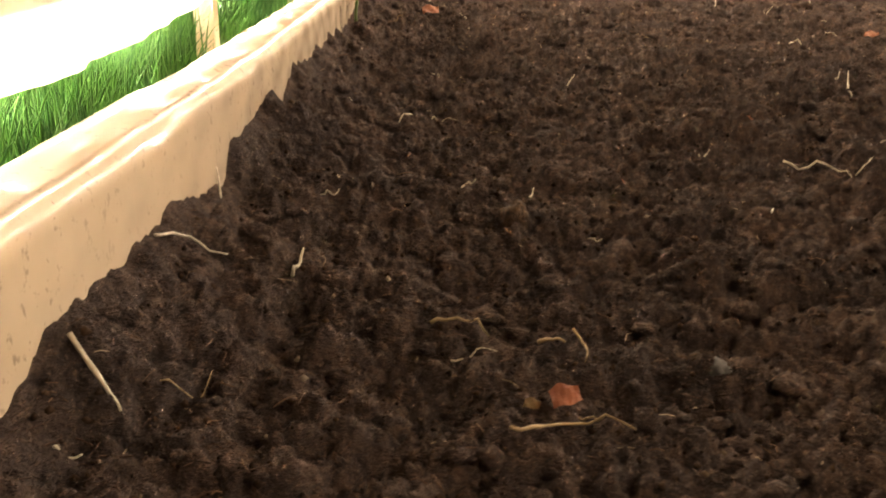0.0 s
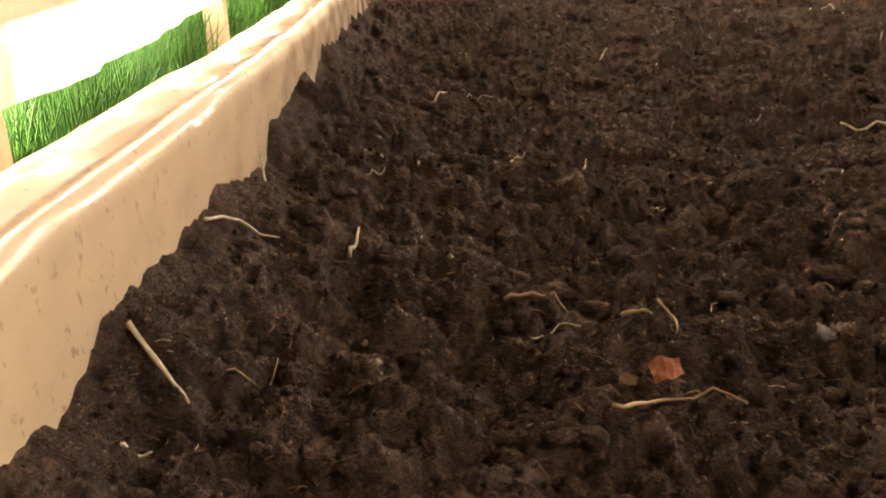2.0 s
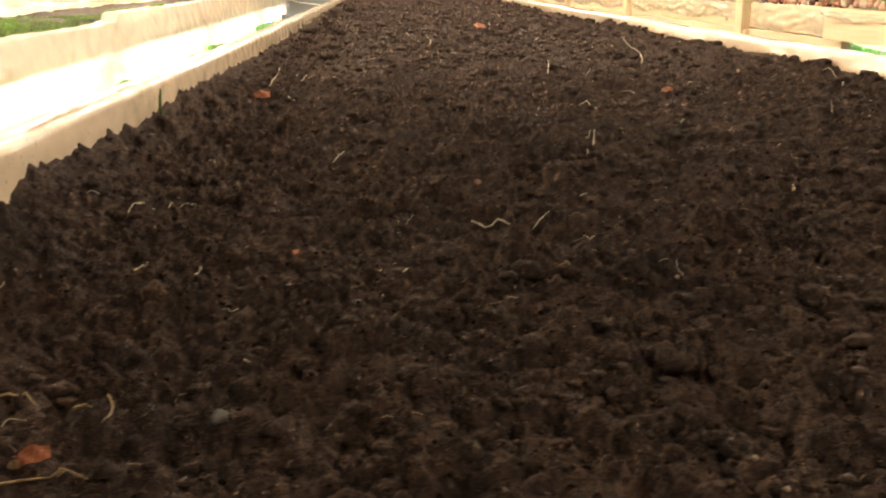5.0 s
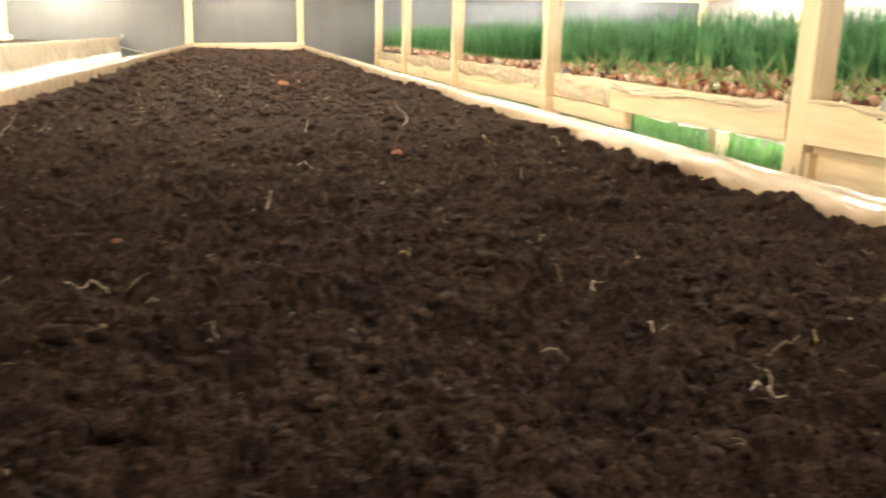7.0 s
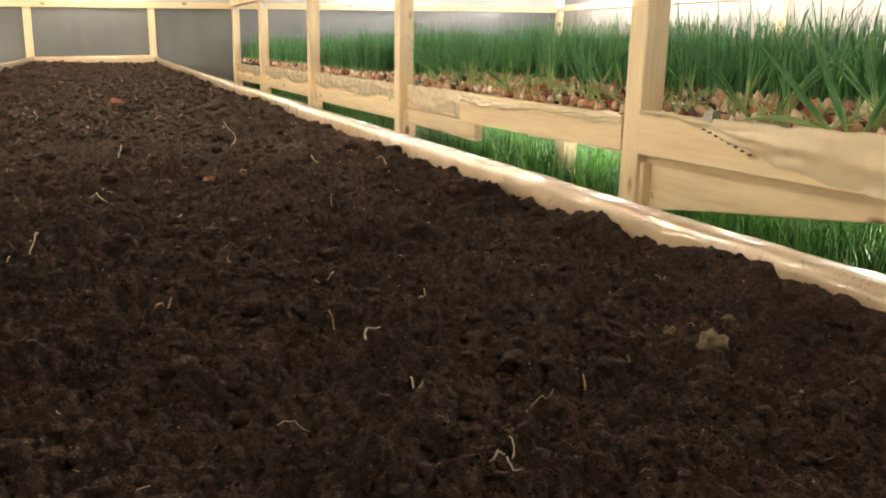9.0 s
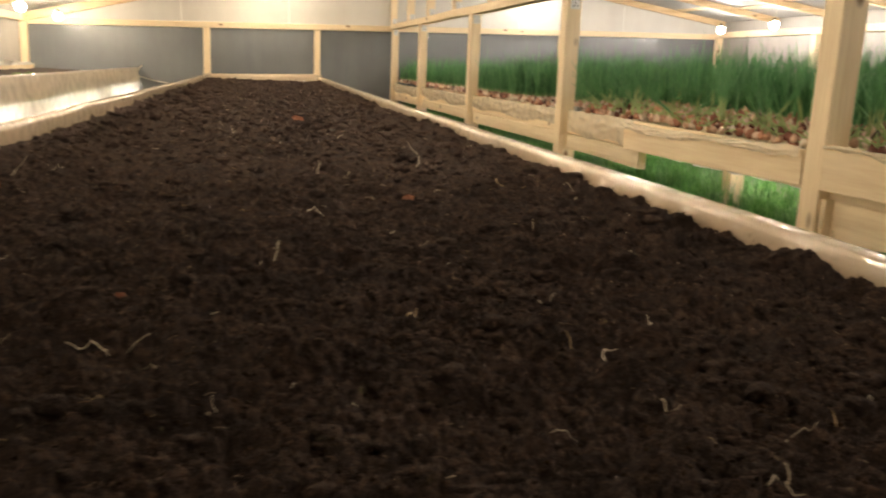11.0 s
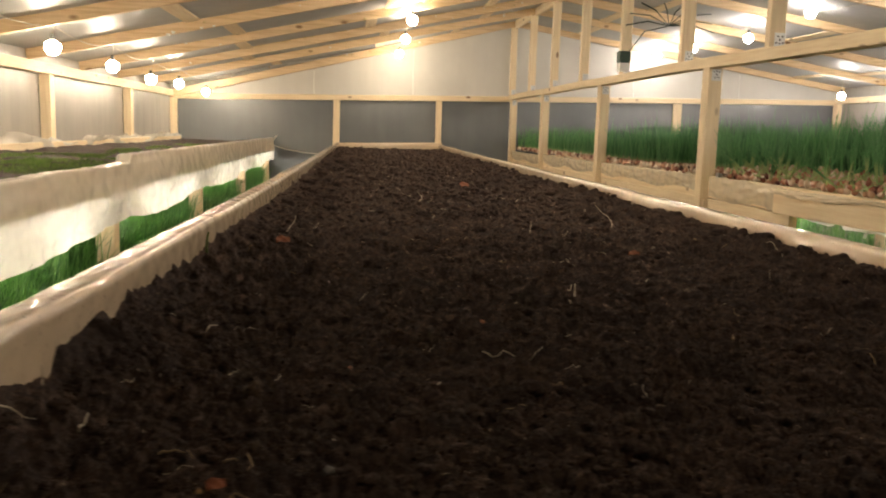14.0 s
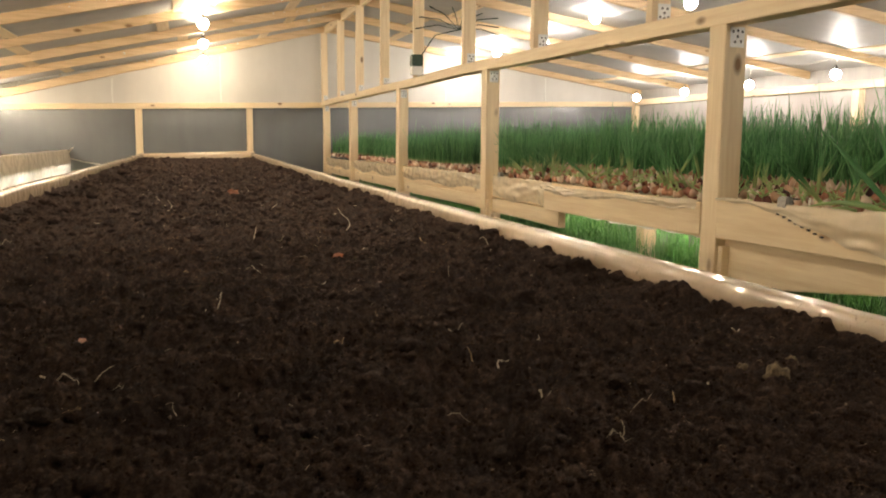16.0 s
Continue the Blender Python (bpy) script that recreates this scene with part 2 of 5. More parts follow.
def bulb_skin():
    m = Nodes("onion_bulb_skin")
    info = m.add("ShaderNodeObjectInfo")
    col = m.ramp(info.outputs["Random"], [(0.0, (0.07, 0.028, 0.025)), (0.2, (0.30, 0.11, 0.075)), (0.45, (0.58, 0.30, 0.19)), (0.7, (0.72, 0.50, 0.37)), (1.0, (0.86, 0.78, 0.66))])
    n = m.noise(m.coords((1, 1, 0.3)), 60, 3)
    m.link(m.mix(m.ramp(n, [(0.45, (0, 0, 0)), (0.7, (0.35, 0.35, 0.35))]), col, (0.24, 0.09, 0.05)), m.bsdf.inputs["Base Color"])
    m.set(Roughness=0.25)
    m.bump(n, 0.2, 0.001)
    return m.mat


BULB_SKIN = bulb_skin()
BULB_STUFF = island("onion_bulb_skins", [(0.0, (0.07, 0.028, 0.025)), (0.2, (0.30, 0.11, 0.075)), (0.45, (0.58, 0.30, 0.19)), (0.7, (0.72, 0.50, 0.37)), (1.0, (0.86, 0.78, 0.66))], 0.28, 0.0, 0.6)
ONION_LEAF = leaf_material("onion_leaf", (0.052, 0.20, 0.072), (0.20, 0.48, 0.18), (0.42, 0.56, 0.24), 0.12, 0.17, 0.35)
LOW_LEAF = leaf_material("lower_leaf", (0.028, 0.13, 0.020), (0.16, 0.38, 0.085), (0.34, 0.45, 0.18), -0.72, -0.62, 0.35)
SPROUT = leaf_material("seedling", (0.06, 0.13, 0.012), (0.18, 0.32, 0.03), (0.12, 0.17, 0.05), 0.07, 0.085)


# ---- mesh helpers ----
def part(name, bm, material, parent=None, label="", smooth=False):
    me = bpy.data.meshes.new(name)
    bm.to_mesh(me)
    bm.free()
    return mesh_part(name, me, material, parent, label, smooth)


def mesh_part(name, me, material, parent=None, label="", smooth=False):
    me.materials.clear()
    me.materials.append(material)
    if smooth:
        me.polygons.foreach_set("use_smooth", [True] * len(me.polygons))
    ob = new(name, me)
    if parent is not None:
        ob.parent = parent
    if label:
        ob["label"] = label
    return ob


def arrays(name, verts, faces, material, parent=None, label="", smooth=False):
    """A mesh from arrays that the code has worked out; all faces have the same number of corners."""
    me = bpy.data.meshes.new(name)
    verts, faces = np.asarray(verts, float).reshape(-1, 3), np.asarray(faces, int)
    k = faces.shape[1]
    me.vertices.add(len(verts))
    me.vertices.foreach_set("co", verts.ravel())
    me.loops.add(faces.size)
    me.loops.foreach_set("vertex_index", faces.ravel())
    me.polygons.add(len(faces))
    me.polygons.foreach_set("loop_start", np.arange(0, faces.size, k))
    me.update(calc_edges=True)
    return mesh_part(name, me, material, parent, label, smooth)


def thing(name, label, category, at=(0, 0, 0), group="", kind=""):
    ob = new(name)
    ob.empty_display_size = 0.1
    ob.location = at
    return tagged(ob, label, category, group, kind)


def beam(bm, a, b, w, h, up=(0, 0, 1), chamfer=0.004, segs=5, wander=0.002, seed=0):
    """A sawn timber from a to b: w across, h along up, with eased edges and a slight wander."""
    a, b = Vector(a), Vector(b)
    d = (b - a).normalized()
    side = d.cross(Vector(up))
    if side.length < 1e-4:
        side = Vector((1, 0, 0))
    side.normalize()
    u = side.cross(d).normalized()
    c = chamfer
    prof = [(-w / 2 + c, -h / 2), (w / 2 - c, -h / 2), (w / 2, -h / 2 + c), (w / 2, h / 2 - c), (w / 2 - c, h / 2), (-w / 2 + c, h / 2), (-w / 2, h / 2 - c), (-w / 2, -h / 2 + c)]
    rnd = random.Random(seed)
    ph = [rnd.uniform(0, 6.28) for _ in range(4)]
    rings = []
    for i in range(segs + 1):
        t = i / segs
        off = side * wander * math.sin(5 * t + ph[0]) + u * wander * math.sin(4 * t + ph[1])
        o = a.lerp(b, t) + off
        rings.append([bm.verts.new(o + side * x + u * y) for x, y in prof])
    for r, q in zip(rings, rings[1:]):
        for k in range(8):
            bm.faces.new((r[k], r[(k + 1) % 8], q[(k + 1) % 8], q[k]))
    bm.faces.new(rings[0][::-1])
    bm.faces.new(rings[-1])


def timber(name, a, b, w, h, material, parent=None, label="", up=(0, 0, 1), **kw):
    bm = bmesh.new()
    beam(bm, a, b, w, h, up, **kw)
    bmesh.ops.recalc_face_normals(bm, faces=bm.faces)
    return part(name, bm, material, parent, label)


def slab(bm, x0, x1, y0, y1, z0, z1):
    v = [bm.verts.new((x, y, z)) for z in (z0, z1) for x, y in ((x0, y0), (x1, y0), (x1, y1), (x0, y1))]
    for f in ((3, 2, 1, 0), (4, 5, 6, 7), (0, 1, 5, 4), (1, 2, 6, 5), (2, 3, 7, 6), (3, 0, 4, 7)):
        bm.faces.new([v[i] for i in f])


def tube(bm, pts, radii, sides=6):
    """A tube along points, with a radius at each."""
    pts = [Vector(p) for p in pts]
    if isinstance(radii, (int, float)):
        radii = [radii] * len(pts)
    rings = []
    ref = Vector((0.3, 0.2, 0.93))
    for i, p in enumerate(pts):
        d = (pts[min(i + 1, len(pts) - 1)] - pts[max(i - 1, 0)]).normalized()
        s = d.cross(ref).normalized()
        u = s.cross(d)
        rings.append([bm.verts.new(p + (s * math.cos(6.2832 * k / sides) + u * math.sin(6.2832 * k / sides)) * radii[i]) for k in range(sides)])
    for r, q in zip(rings, rings[1:]):
        for k in range(sides):
            bm.faces.new((r[k], r[(k + 1) % sides], q[(k + 1) % sides], q[k]))
    bm.faces.new(rings[0][::-1])
    bm.faces.new(rings[-1])


def lathe(bm, prof, sides=12, at=(0, 0, 0)):
    """A turned form round z from (radius, height) pairs."""
    rings = [[bm.verts.new((at[0] + r * math.cos(6.2832 * k / sides), at[1] + r * math.sin(6.2832 * k / sides), at[2] + z)) for k in range(sides)] for r, z in prof]
    for r, q in zip(rings, rings[1:]):
        for k in range(sides):
            bm.faces.new((r[k], r[(k + 1) % sides], q[(k + 1) % sides], q[k]))
    bm.faces.new(rings[0][::-1])
    bm.faces.new(rings[-1])


TABLE = np.random.RandomState(5).rand(256, 256)


def vnoise(x, y, seed=0):
    """Smooth value noise, -1 to 1, on arrays."""
    x, y = np.asarray(x, float) + seed * 17.3, np.asarray(y, float) + seed * 9.7
    i, j = np.floor(x).astype(int), np.floor(y).astype(int)
    fx, fy = x - i, y - j
    fx, fy = fx * fx * (3 - 2 * fx), fy * fy * (3 - 2 * fy)
    a, b = TABLE[i % 256, j % 256], TABLE[(i + 1) % 256, j % 256]
    c, d = TABLE[i % 256, (j + 1) % 256], TABLE[(i + 1) % 256, (j + 1) % 256]
    return 2 * ((a * (1 - fx) + b * fx) * (1 - fy) + (c * (1 - fx) + d * fx) * fy) - 1


def sheet(name, fn, us, vs, material, parent=None, label=""):
    """A surface fn(u, v) -> x, y, z over the two rows of numbers."""
    u, v = np.meshgrid(np.asarray(us, float), np.asarray(vs, float), indexing="ij")
    x, y, z = fn(u, v)
    n, m = u.shape
    verts = np.stack([np.broadcast_to(a, u.shape) for a in (x, y, z)], -1)
    idx = np.arange(n * m).reshape(n, m)
    faces = np.stack([idx[:-1, :-1], idx[1:, :-1], idx[1:, 1:], idx[:-1, 1:]], -1).reshape(-1, 4)
    return arrays(name, verts, faces, material, parent, label, True)


def blades(name, base, height, width, lean, material, segs=4, seed=1, parent=None, curl=0.5, sides=3):
    """Many tapered three-sided leaves as one mesh."""
    r = np.random.RandomState(seed)
    n = len(base)
    ang, spin = r.rand(n) * 6.283, r.rand(n) * 6.283
    dirx, diry = np.cos(ang), np.sin(ang)
    rings = []
    for k in range(segs + 1):
        t = k / segs
        off = lean * height * (t ** 1.7) * (1 + curl * t)
        cx = base[:, 0] + dirx * off
        cy = base[:, 1] + diry * off
        cz = base[:, 2] + height * (t - 0.25 * lean * t * t)
        w = width * (1 - t) ** 0.55 if k < segs else width * 0.08
        ring = [np.stack([cx + w * np.cos(spin + 6.2832 * s / sides), cy + w * np.sin(spin + 6.2832 * s / sides), cz], -1) for s in range(sides)]
        rings.append(np.stack(ring, 1))
    verts = np.stack(rings, 1)
    per = (segs + 1) * sides
    f = []
    for k in range(segs):
        for s in range(sides):
            f.append((k * sides + s, k * sides + (s + 1) % sides, (k + 1) * sides + (s + 1) % sides, (k + 1) * sides + s))
    f = np.array(f)
    faces = (np.arange(n)[:, None, None] * per + f[None]).reshape(-1, 4)
    return arrays(name, verts, faces, material, parent, "", True)


# ---- plan: metres, soil level about 0, hall floor below it ----
FLOOR = -0.95
Y0, Y1 = -3.2, 13.72           # inner faces of the end walls
XW, XE = -2.75, 8.75           # inner faces of the side walls
RIDGE = 2.88


def rise(x):
    """The hall's timbers rise a little towards the east."""
    return 0.0235 * (x + 1.49)


def roof_w(x):
    return 0.875 + 0.2175 * (x + 2.75)


def roof_e(x):
    return 2.10 - 0.150 * (x - 2.88)


POST_Y = [-0.15, 2.67, 5.57, 8.30, 11.05, 13.38]
RAFTER_Y = [-2.8, -1.3, 0.2, 1.72, 3.22, 4.66, 6.10, 7.64, 9.12, 10.58, 12.0, 13.55]

# ---- floor, walls, roof ----
bm = bmesh.new()
slab(bm, XW - 0.12, XE + 0.12, Y0 - 0.12, Y1 + 0.12, FLOOR - 0.2, FLOOR)
tagged(part("floor", bm, CONCRETE), "bare trodden earth floor of the grow hall", "floor", kind="structure")


def sloped_wall(name, y, thick, label):
    """An end wall: grey sheet below, white gable above the plate, timber frame in front."""
    wall = thing(name, label, "wall", (0, 0, 0), kind="structure")
    inward = -1 if thick > 0 else 1
    bm = bmesh.new()
    slab(bm, XW - 0.12, XE + 0.12, min(y, y + thick), max(y, y + thick), FLOOR, 1.07)
    part("panel", bm, GREY_SHEET, wall)
    bm = bmesh.new()
    x = [XW - 0.12, RIDGE, XE + 0.12]
    z = [roof_w(x[0]) + 0.2, roof_w(RIDGE) + 0.3, roof_e(x[2]) + 0.2]
    ya, yb = y + inward * 0.006, y + thick
    lo = [0.80 + rise(a) for a in x]
    front = [bm.verts.new((a, ya, c)) for a, c in zip(x, lo)] + [bm.verts.new((a, ya, c)) for a, c in zip(x[::-1], z[::-1])]
    back = [bm.verts.new((v.co.x, yb, v.co.z)) for v in front]
    bm.faces.new(front)
    bm.faces.new(back[::-1])
    for i in range(6):
        bm.faces.new((front[i], front[(i + 1) % 6], back[(i + 1) % 6], back[i]))
    bmesh.ops.recalc_face_normals(bm, faces=bm.faces)
    part("gable", bm, WHITE_SHEET, wall, "white sheeted gable")
    yf = y + inward * 0.03
    timber("plate", (XW, yf, 0.815 + rise(XW)), (XE, yf, 0.815 + rise(XE)), 0.05, 0.09, WOOD_X, wall, segs=14, wander=0.004)
    for i, (xs, w) in enumerate(((-0.075, 0.11), (1.635, 0.10), (5.80, 0.15))):
        timber("stud", (xs, yf, FLOOR), (xs, yf, 0.768 + rise(xs)), w, 0.05, WOOD_Z, wall, up=(0, 1, 0), seed=i)
    for i, (xs, zt) in enumerate(((-0.45, 1.14), (1.19, 1.55), (5.0, 1.60), (6.9, 1.36))):
        timber("joint_strip", (xs, y + inward * 0.009, 0.862 + rise(xs)), (xs, y + inward * 0.009, zt + 0.12), 0.022, 0.006, WHITE_PLASTIC, wall, up=(0, 1, 0), wander=0.004, chamfer=0.001)
    return wall


sloped_wall("wall_north", Y1, 0.12, "grey sheeted end wall with white gable and pine frame")
sloped_wall("wall_south", Y0, -0.12, "grey sheeted end wall with white gable and pine frame")


def side_wall(name, x, thick, zp, studs, label):
    wall = thing(name, label, "wall", (0, 0, 0), kind="structure")
    inward = -1 if thick > 0 else 1
    bm = bmesh.new()
    slab(bm, min(x, x + thick), max(x, x + thick), Y0, Y1, FLOOR, zp + 0.5)
    part("panel", bm, PALE_SHEET, wall)
    timber("plate", (x + inward * 0.045, Y0, zp), (x + inward * 0.045, Y1 - 0.06, zp), 0.07, 0.10, WOOD_Y, wall, segs=14, wander=0.004)
    for i, ys in enumerate(studs):
        timber("stud", (x + inward * 0.055, ys, FLOOR), (x + inward * 0.055, ys, zp - 0.052), 0.10, 0.12, WOOD_Z, wall, up=(0, 1, 0), seed=i)
    return wall


side_wall("wall_west", XW, -0.12, 0.82, (-0.6, 2.3, 5.1, 7.95, 10.85, 13.62), "grey sheeted side wall with pine studs and damp streaks")
side_wall("wall_east", XE, 0.12, 1.08, (-0.4, 2.4, 5.3, 8.15, 10.9, 13.60), "grey sheeted side wall with pine studs")


def roof_half(name, x0, x1, fz, label):
    """Sheet over the rafters, sagging a little between them."""
    def fn(u, v):
        bay = np.abs(((v + 1.3) / 1.48) % 1 - 0.5)
        return u, v, fz(u) + 0.125 + 0.012 * (bay - 0.25) + 0.006 * vnoise(u * 2, v * 3, 3)
    top = sheet(name, fn, np.linspace(x0, x1, 40), np.linspace(Y0, Y1, 140), ROOF_SHEET)
    sol = top.modifiers.new("thickness", "SOLIDIFY")
    sol.thickness, sol.offset = 0.03, -1 if x0 < x1 else 1
    return tagged(top, label, "ceiling", kind="structure")


roof_half("ceiling", XW - 0.1, RIDGE, roof_w, "pale grey sheet roof lining over rafters")
roof_half("ceiling", RIDGE, XE + 0.1, roof_e, "pale grey sheet roof lining over rafters")
frame_label = "rough sawn pine rafter with nails and foam scraps"
for i, y in enumerate(RAFTER_Y):
    end = y > 13.5
    for x0, x1, fz in ((XW, RIDGE - 0.03, (lambda x: 0.75 + 0.2395 * (x + 2.75)) if end else roof_w), (XE, RIDGE + 0.03, roof_e)):
        ob = timber("rafter", (x0, y, fz(x0) + 0.06), (x1, y, fz(x1) + 0.06), 0.055, 0.12, ROOF_WOOD, seed=i, segs=10, wander=0.004)
        tagged(ob, frame_label, "rafter", "roof rafters", "structure")
# short blocking boards between the rafters, laid on the slope
for i, (ya, yb) in enumerate(zip(RAFTER_Y, RAFTER_Y[1:])):
    for x, fz in ((-1.15, roof_w), (0.55, roof_w), (1.95, roof_w), (4.0, roof_e), (6.2, roof_e), (7.9, roof_e)):
        xx = x + 0.14 * math.sin(i * 2.1 + x)
        s = 0.2175 if fz is roof_w else -0.150
        ob = timber("blocking", (xx, ya + 0.028, fz(xx) + 0.095), (xx, yb - 0.028, fz(xx) + 0.095), 0.14, 0.03, WOOD_Y, up=(-s, 0, 1), seed=i + 7)
        tagged(ob, "short pine blocking board between two rafters", "blocking", "roof blocking", "structure")

# ---- growing bed in the middle ----


def bed_l(y):
    return np.interp(y, [-1.5, 0.3, 0.7, 2.0, 5.0, 13.6], [-0.20, -0.185, -0.165, -0.145, -0.10, -0.03])


def bed_r(y):
    return np.interp(y, [-1.5, 1.0, 5.0, 13.6], [1.72, 1.69, 1.67, 1.645])


def rim_l(y):
    return np.interp(y, [-1.5, 0.5, 2.0, 13.6], [0.118, 0.114, 0.104, 0.092])


def rim_r(y):
    return np.interp(y, [-1.5, 1.0, 5.0, 9.0, 13.6], [0.062, 0.058, 0.062, 0.082, 0.115])


BED_Y0, BED_Y1 = -1.4, 13.62
bed = thing("growing_bed", "long timber growing bed lined with milky plastic film", "planter", (0, 0, 0))


def rail_board(name, fx, fz, outward, depth):
    """A long plank that follows the bed's edge."""
    bm = bmesh.new()
    ys = np.linspace(BED_Y0, BED_Y1, 46)
    prev = None
    for y in ys:
        x, z = float(fx(y)), float(fz(y))
        a, b = x + outward * 0.004, x + outward * 0.052
        ring = [bm.verts.new(p) for p in ((a, y, z - depth), (b, y, z - depth), (b, y, z - 0.005), (b - outward * 0.004, y, z - 0.001), (a + outward * 0.004, y, z - 0.001), (a, y, z - 0.005))]
        if prev:
            for k in range(6):
                bm.faces.new((prev[k], prev[(k + 1) % 6], ring[(k + 1) % 6], ring[k]))
        else:
            bm.faces.new(ring)
        prev = ring
    bm.faces.new(prev[::-1])
    bmesh.ops.recalc_face_normals(bm, faces=bm.faces)
    return part(name, bm, WOOD_Y, bed)


rail_board("side_board", bed_l, rim_l, -1, 0.30)
rail_board("side_board", bed_r, rim_r, 1, 0.26)
timber("end_board", (bed_l(13.6) - 0.04, 13.645, -0.05), (bed_r(13.6) + 0.04, 13.645, 0.0), 0.045, 0.30, WOOD_X, bed)
bm = bmesh.new()
slab(bm, -0.16, 1.64, BED_Y0, BED_Y1 - 0.02, -0.20, -0.17)
part("base_board", bm, WOOD_X, bed)
for i, y in enumerate(np.arange(-1.2, 13.6, 2.1)):
    for x in (-0.18, 1.66):
        timber("leg", (x, y, FLOOR), (x, y, -0.20), 0.09, 0.09, WOOD_Z, bed, up=(0, 1, 0), seed=i)


def wrap(name, fx, fz, outward, label, pleat):
    """Film drawn over a bed board: up the inner face, over the top and down outside."""
    prof_x = np.array([-0.012, -0.007, -0.004, -0.003, -0.001, 0.006, 0.02, 0.036, 0.050, 0.058, 0.060, 0.062])
    prof_z = np.array([-0.17, -0.12, -0.07, -0.03, -0.008, 0.003, 0.005, 0.005, 0.003, -0.008, -0.06, -0.16])
    k = np.arange(12)

    def fn(u, v):
        px, pz = np.interp(v, k, prof_x), np.interp(v, k, prof_z)
        wr = vnoise(u * 9, v * 0.9, 4) * 0.0008 + vnoise(u * 3, v * 0.4, 8) * 0.0014 + 0.0007 * (1 - 2 * np.abs(vnoise(u * 16 + 0.8 * v, v * 0.5, 6))) * (np.abs(v - 6.5) < 2.8)
        top = (np.abs(v - 6.5) < 2.6)
        fold = (1 - np.abs(vnoise(u * 11 + 0.35 * v, v * 0.35, 23))) ** 3 * 0.0045 * np.clip(0.6 + vnoise(u * 1.7, v * 0, 24), 0.1, 1.2)
        hang = pleat * (1 - np.abs(vnoise(u * 15, v * 0.18, 25))) ** 2 * np.clip((5 - v) / 3, 0, 1)
        return fx(u) + outward * (px - 0.4 * np.abs(wr) * (v < 5) - hang), u, fz(u) + pz + np.where(top, np.abs(wr) + fold, 0) + 0.004 * vnoise(u * 1.5, v * 0, 9)
    d = np.concatenate([np.arange(BED_Y0, 4, 0.022), np.arange(4, BED_Y1, 0.06)])
    return sheet(name, fn, d, np.linspace(0, 11, 34), FILM_BED, bed, label)


wrap("film_lining", bed_l, rim_l, -1, "milky plastic film, dirty and wrinkled", 0.0008)
wrap("film_lining", bed_r, rim_r, 1, "milky plastic film, dirty and wrinkled", 0.007)


def end_film(u, v):
    z = np.interp(v, [0, 1, 2, 3], [-0.1, 0.12, 0.125, -0.05]) + 0.02 * (u - 0.8) * 1.2
    y = np.interp(v, [0, 1, 2, 3], [13.60, 13.612, 13.665, 13.672])
    w = vnoise(u * 11, v * 2, 12) * 0.004
    return u, y + w * 0.3, z + w * (v > 0.5)


sheet("film_lining", end_film, np.linspace(-0.08, 1.70, 90), np.linspace(0, 3, 16), FILM_BED, bed, "milky plastic film, dirty and wrinkled")

# ---- soil ----


def worley(x, y, seed):
    """Distance to the nearest of scattered points, one to a unit cell."""
    i, j = np.floor(x).astype(int), np.floor(y).astype(int)
    best = np.full(np.shape(x), 9.0)
    for di in (-1, 0, 1):
        for dj in (-1, 0, 1):
            a, b = (i + di + seed * 13) % 256, (j + dj + seed * 7) % 256
            px, py = i + di + TABLE[a, b], j + dj + TABLE[b, (a + 91) % 256]
            best = np.minimum(best, (x - px) ** 2 + (y - py) ** 2)
    return np.sqrt(best)


def lumps(x, y, per_metre, seed):
    """Rounded lumps parted by sharp clefts, about -0.4 to 0.6."""
    wx, wy = x * per_metre + 0.30 * vnoise(x * per_metre * 2.1, y * per_metre * 2.1, seed), y * per_metre + 0.30 * vnoise(x * per_metre * 2.1, y * per_metre * 2.1, seed + 50)
    f = worley(wx, wy, seed)
    return 0.6 - 1.3 * np.minimum(f, 0.78) ** 1.4


def ground(x, y):
    """Soil surface before the clods: a gentle lie with lumps of several sizes."""
    h = -0.011 + 0.0028 * np.maximum(y - 5, 0) + 0.010 * (x / 1.7)
    h = h + 0.010 * vnoise(x * 2.3, y * 2.3, 1) + 0.007 * vnoise(x * 7, y * 7, 2)
    patch = 0.55 + 0.45 * vnoise(x * 5, y * 5, 33)
    h = h + 0.024 * patch * lumps(x, y, 12, 3) + 0.021 * (1 - 0.4 * patch) * lumps(x, y, 28, 4)
    return h + 0.0090 * lumps(x, y, 66, 5) + 0.0034 * lumps(x, y, 170, 6) + 0.0030 * vnoise(x * 190, y * 190, 10) + 0.0022 * (0.4 - np.abs(vnoise(x * 52 + y * 20, y * 60 - x * 20, 8))) + 0.0020 * (0.4 - np.abs(vnoise(x * 140, y * 120, 9))) + 0.0016 * vnoise(x * 420, y * 420, 7)


rnd = np.random.RandomState(11)
clods = []
for count, ya, yb, r0, r1 in ((700, 0.0, 1.2, 0.006, 0.014), (150, 0.0, 1.6, 0.014, 0.030), (1100, 1.2, 4.0, 0.008, 0.022), (330, 1.2, 5.0, 0.02, 0.040), (1300, 4.0, 13.4, 0.02, 0.045)):
    t = rnd.rand(count)
    yy = ya + (yb - ya) * t
    rr = r0 + (r1 - r0) * rnd.rand(count) ** 2
    clods += list(zip(rnd.uniform(-0.19, 1.70, count), yy, rr, rnd.uniform(0.4, 0.9, count), rnd.uniform(0, 3.14, count), rnd.uniform(0.55, 1.0, count)))
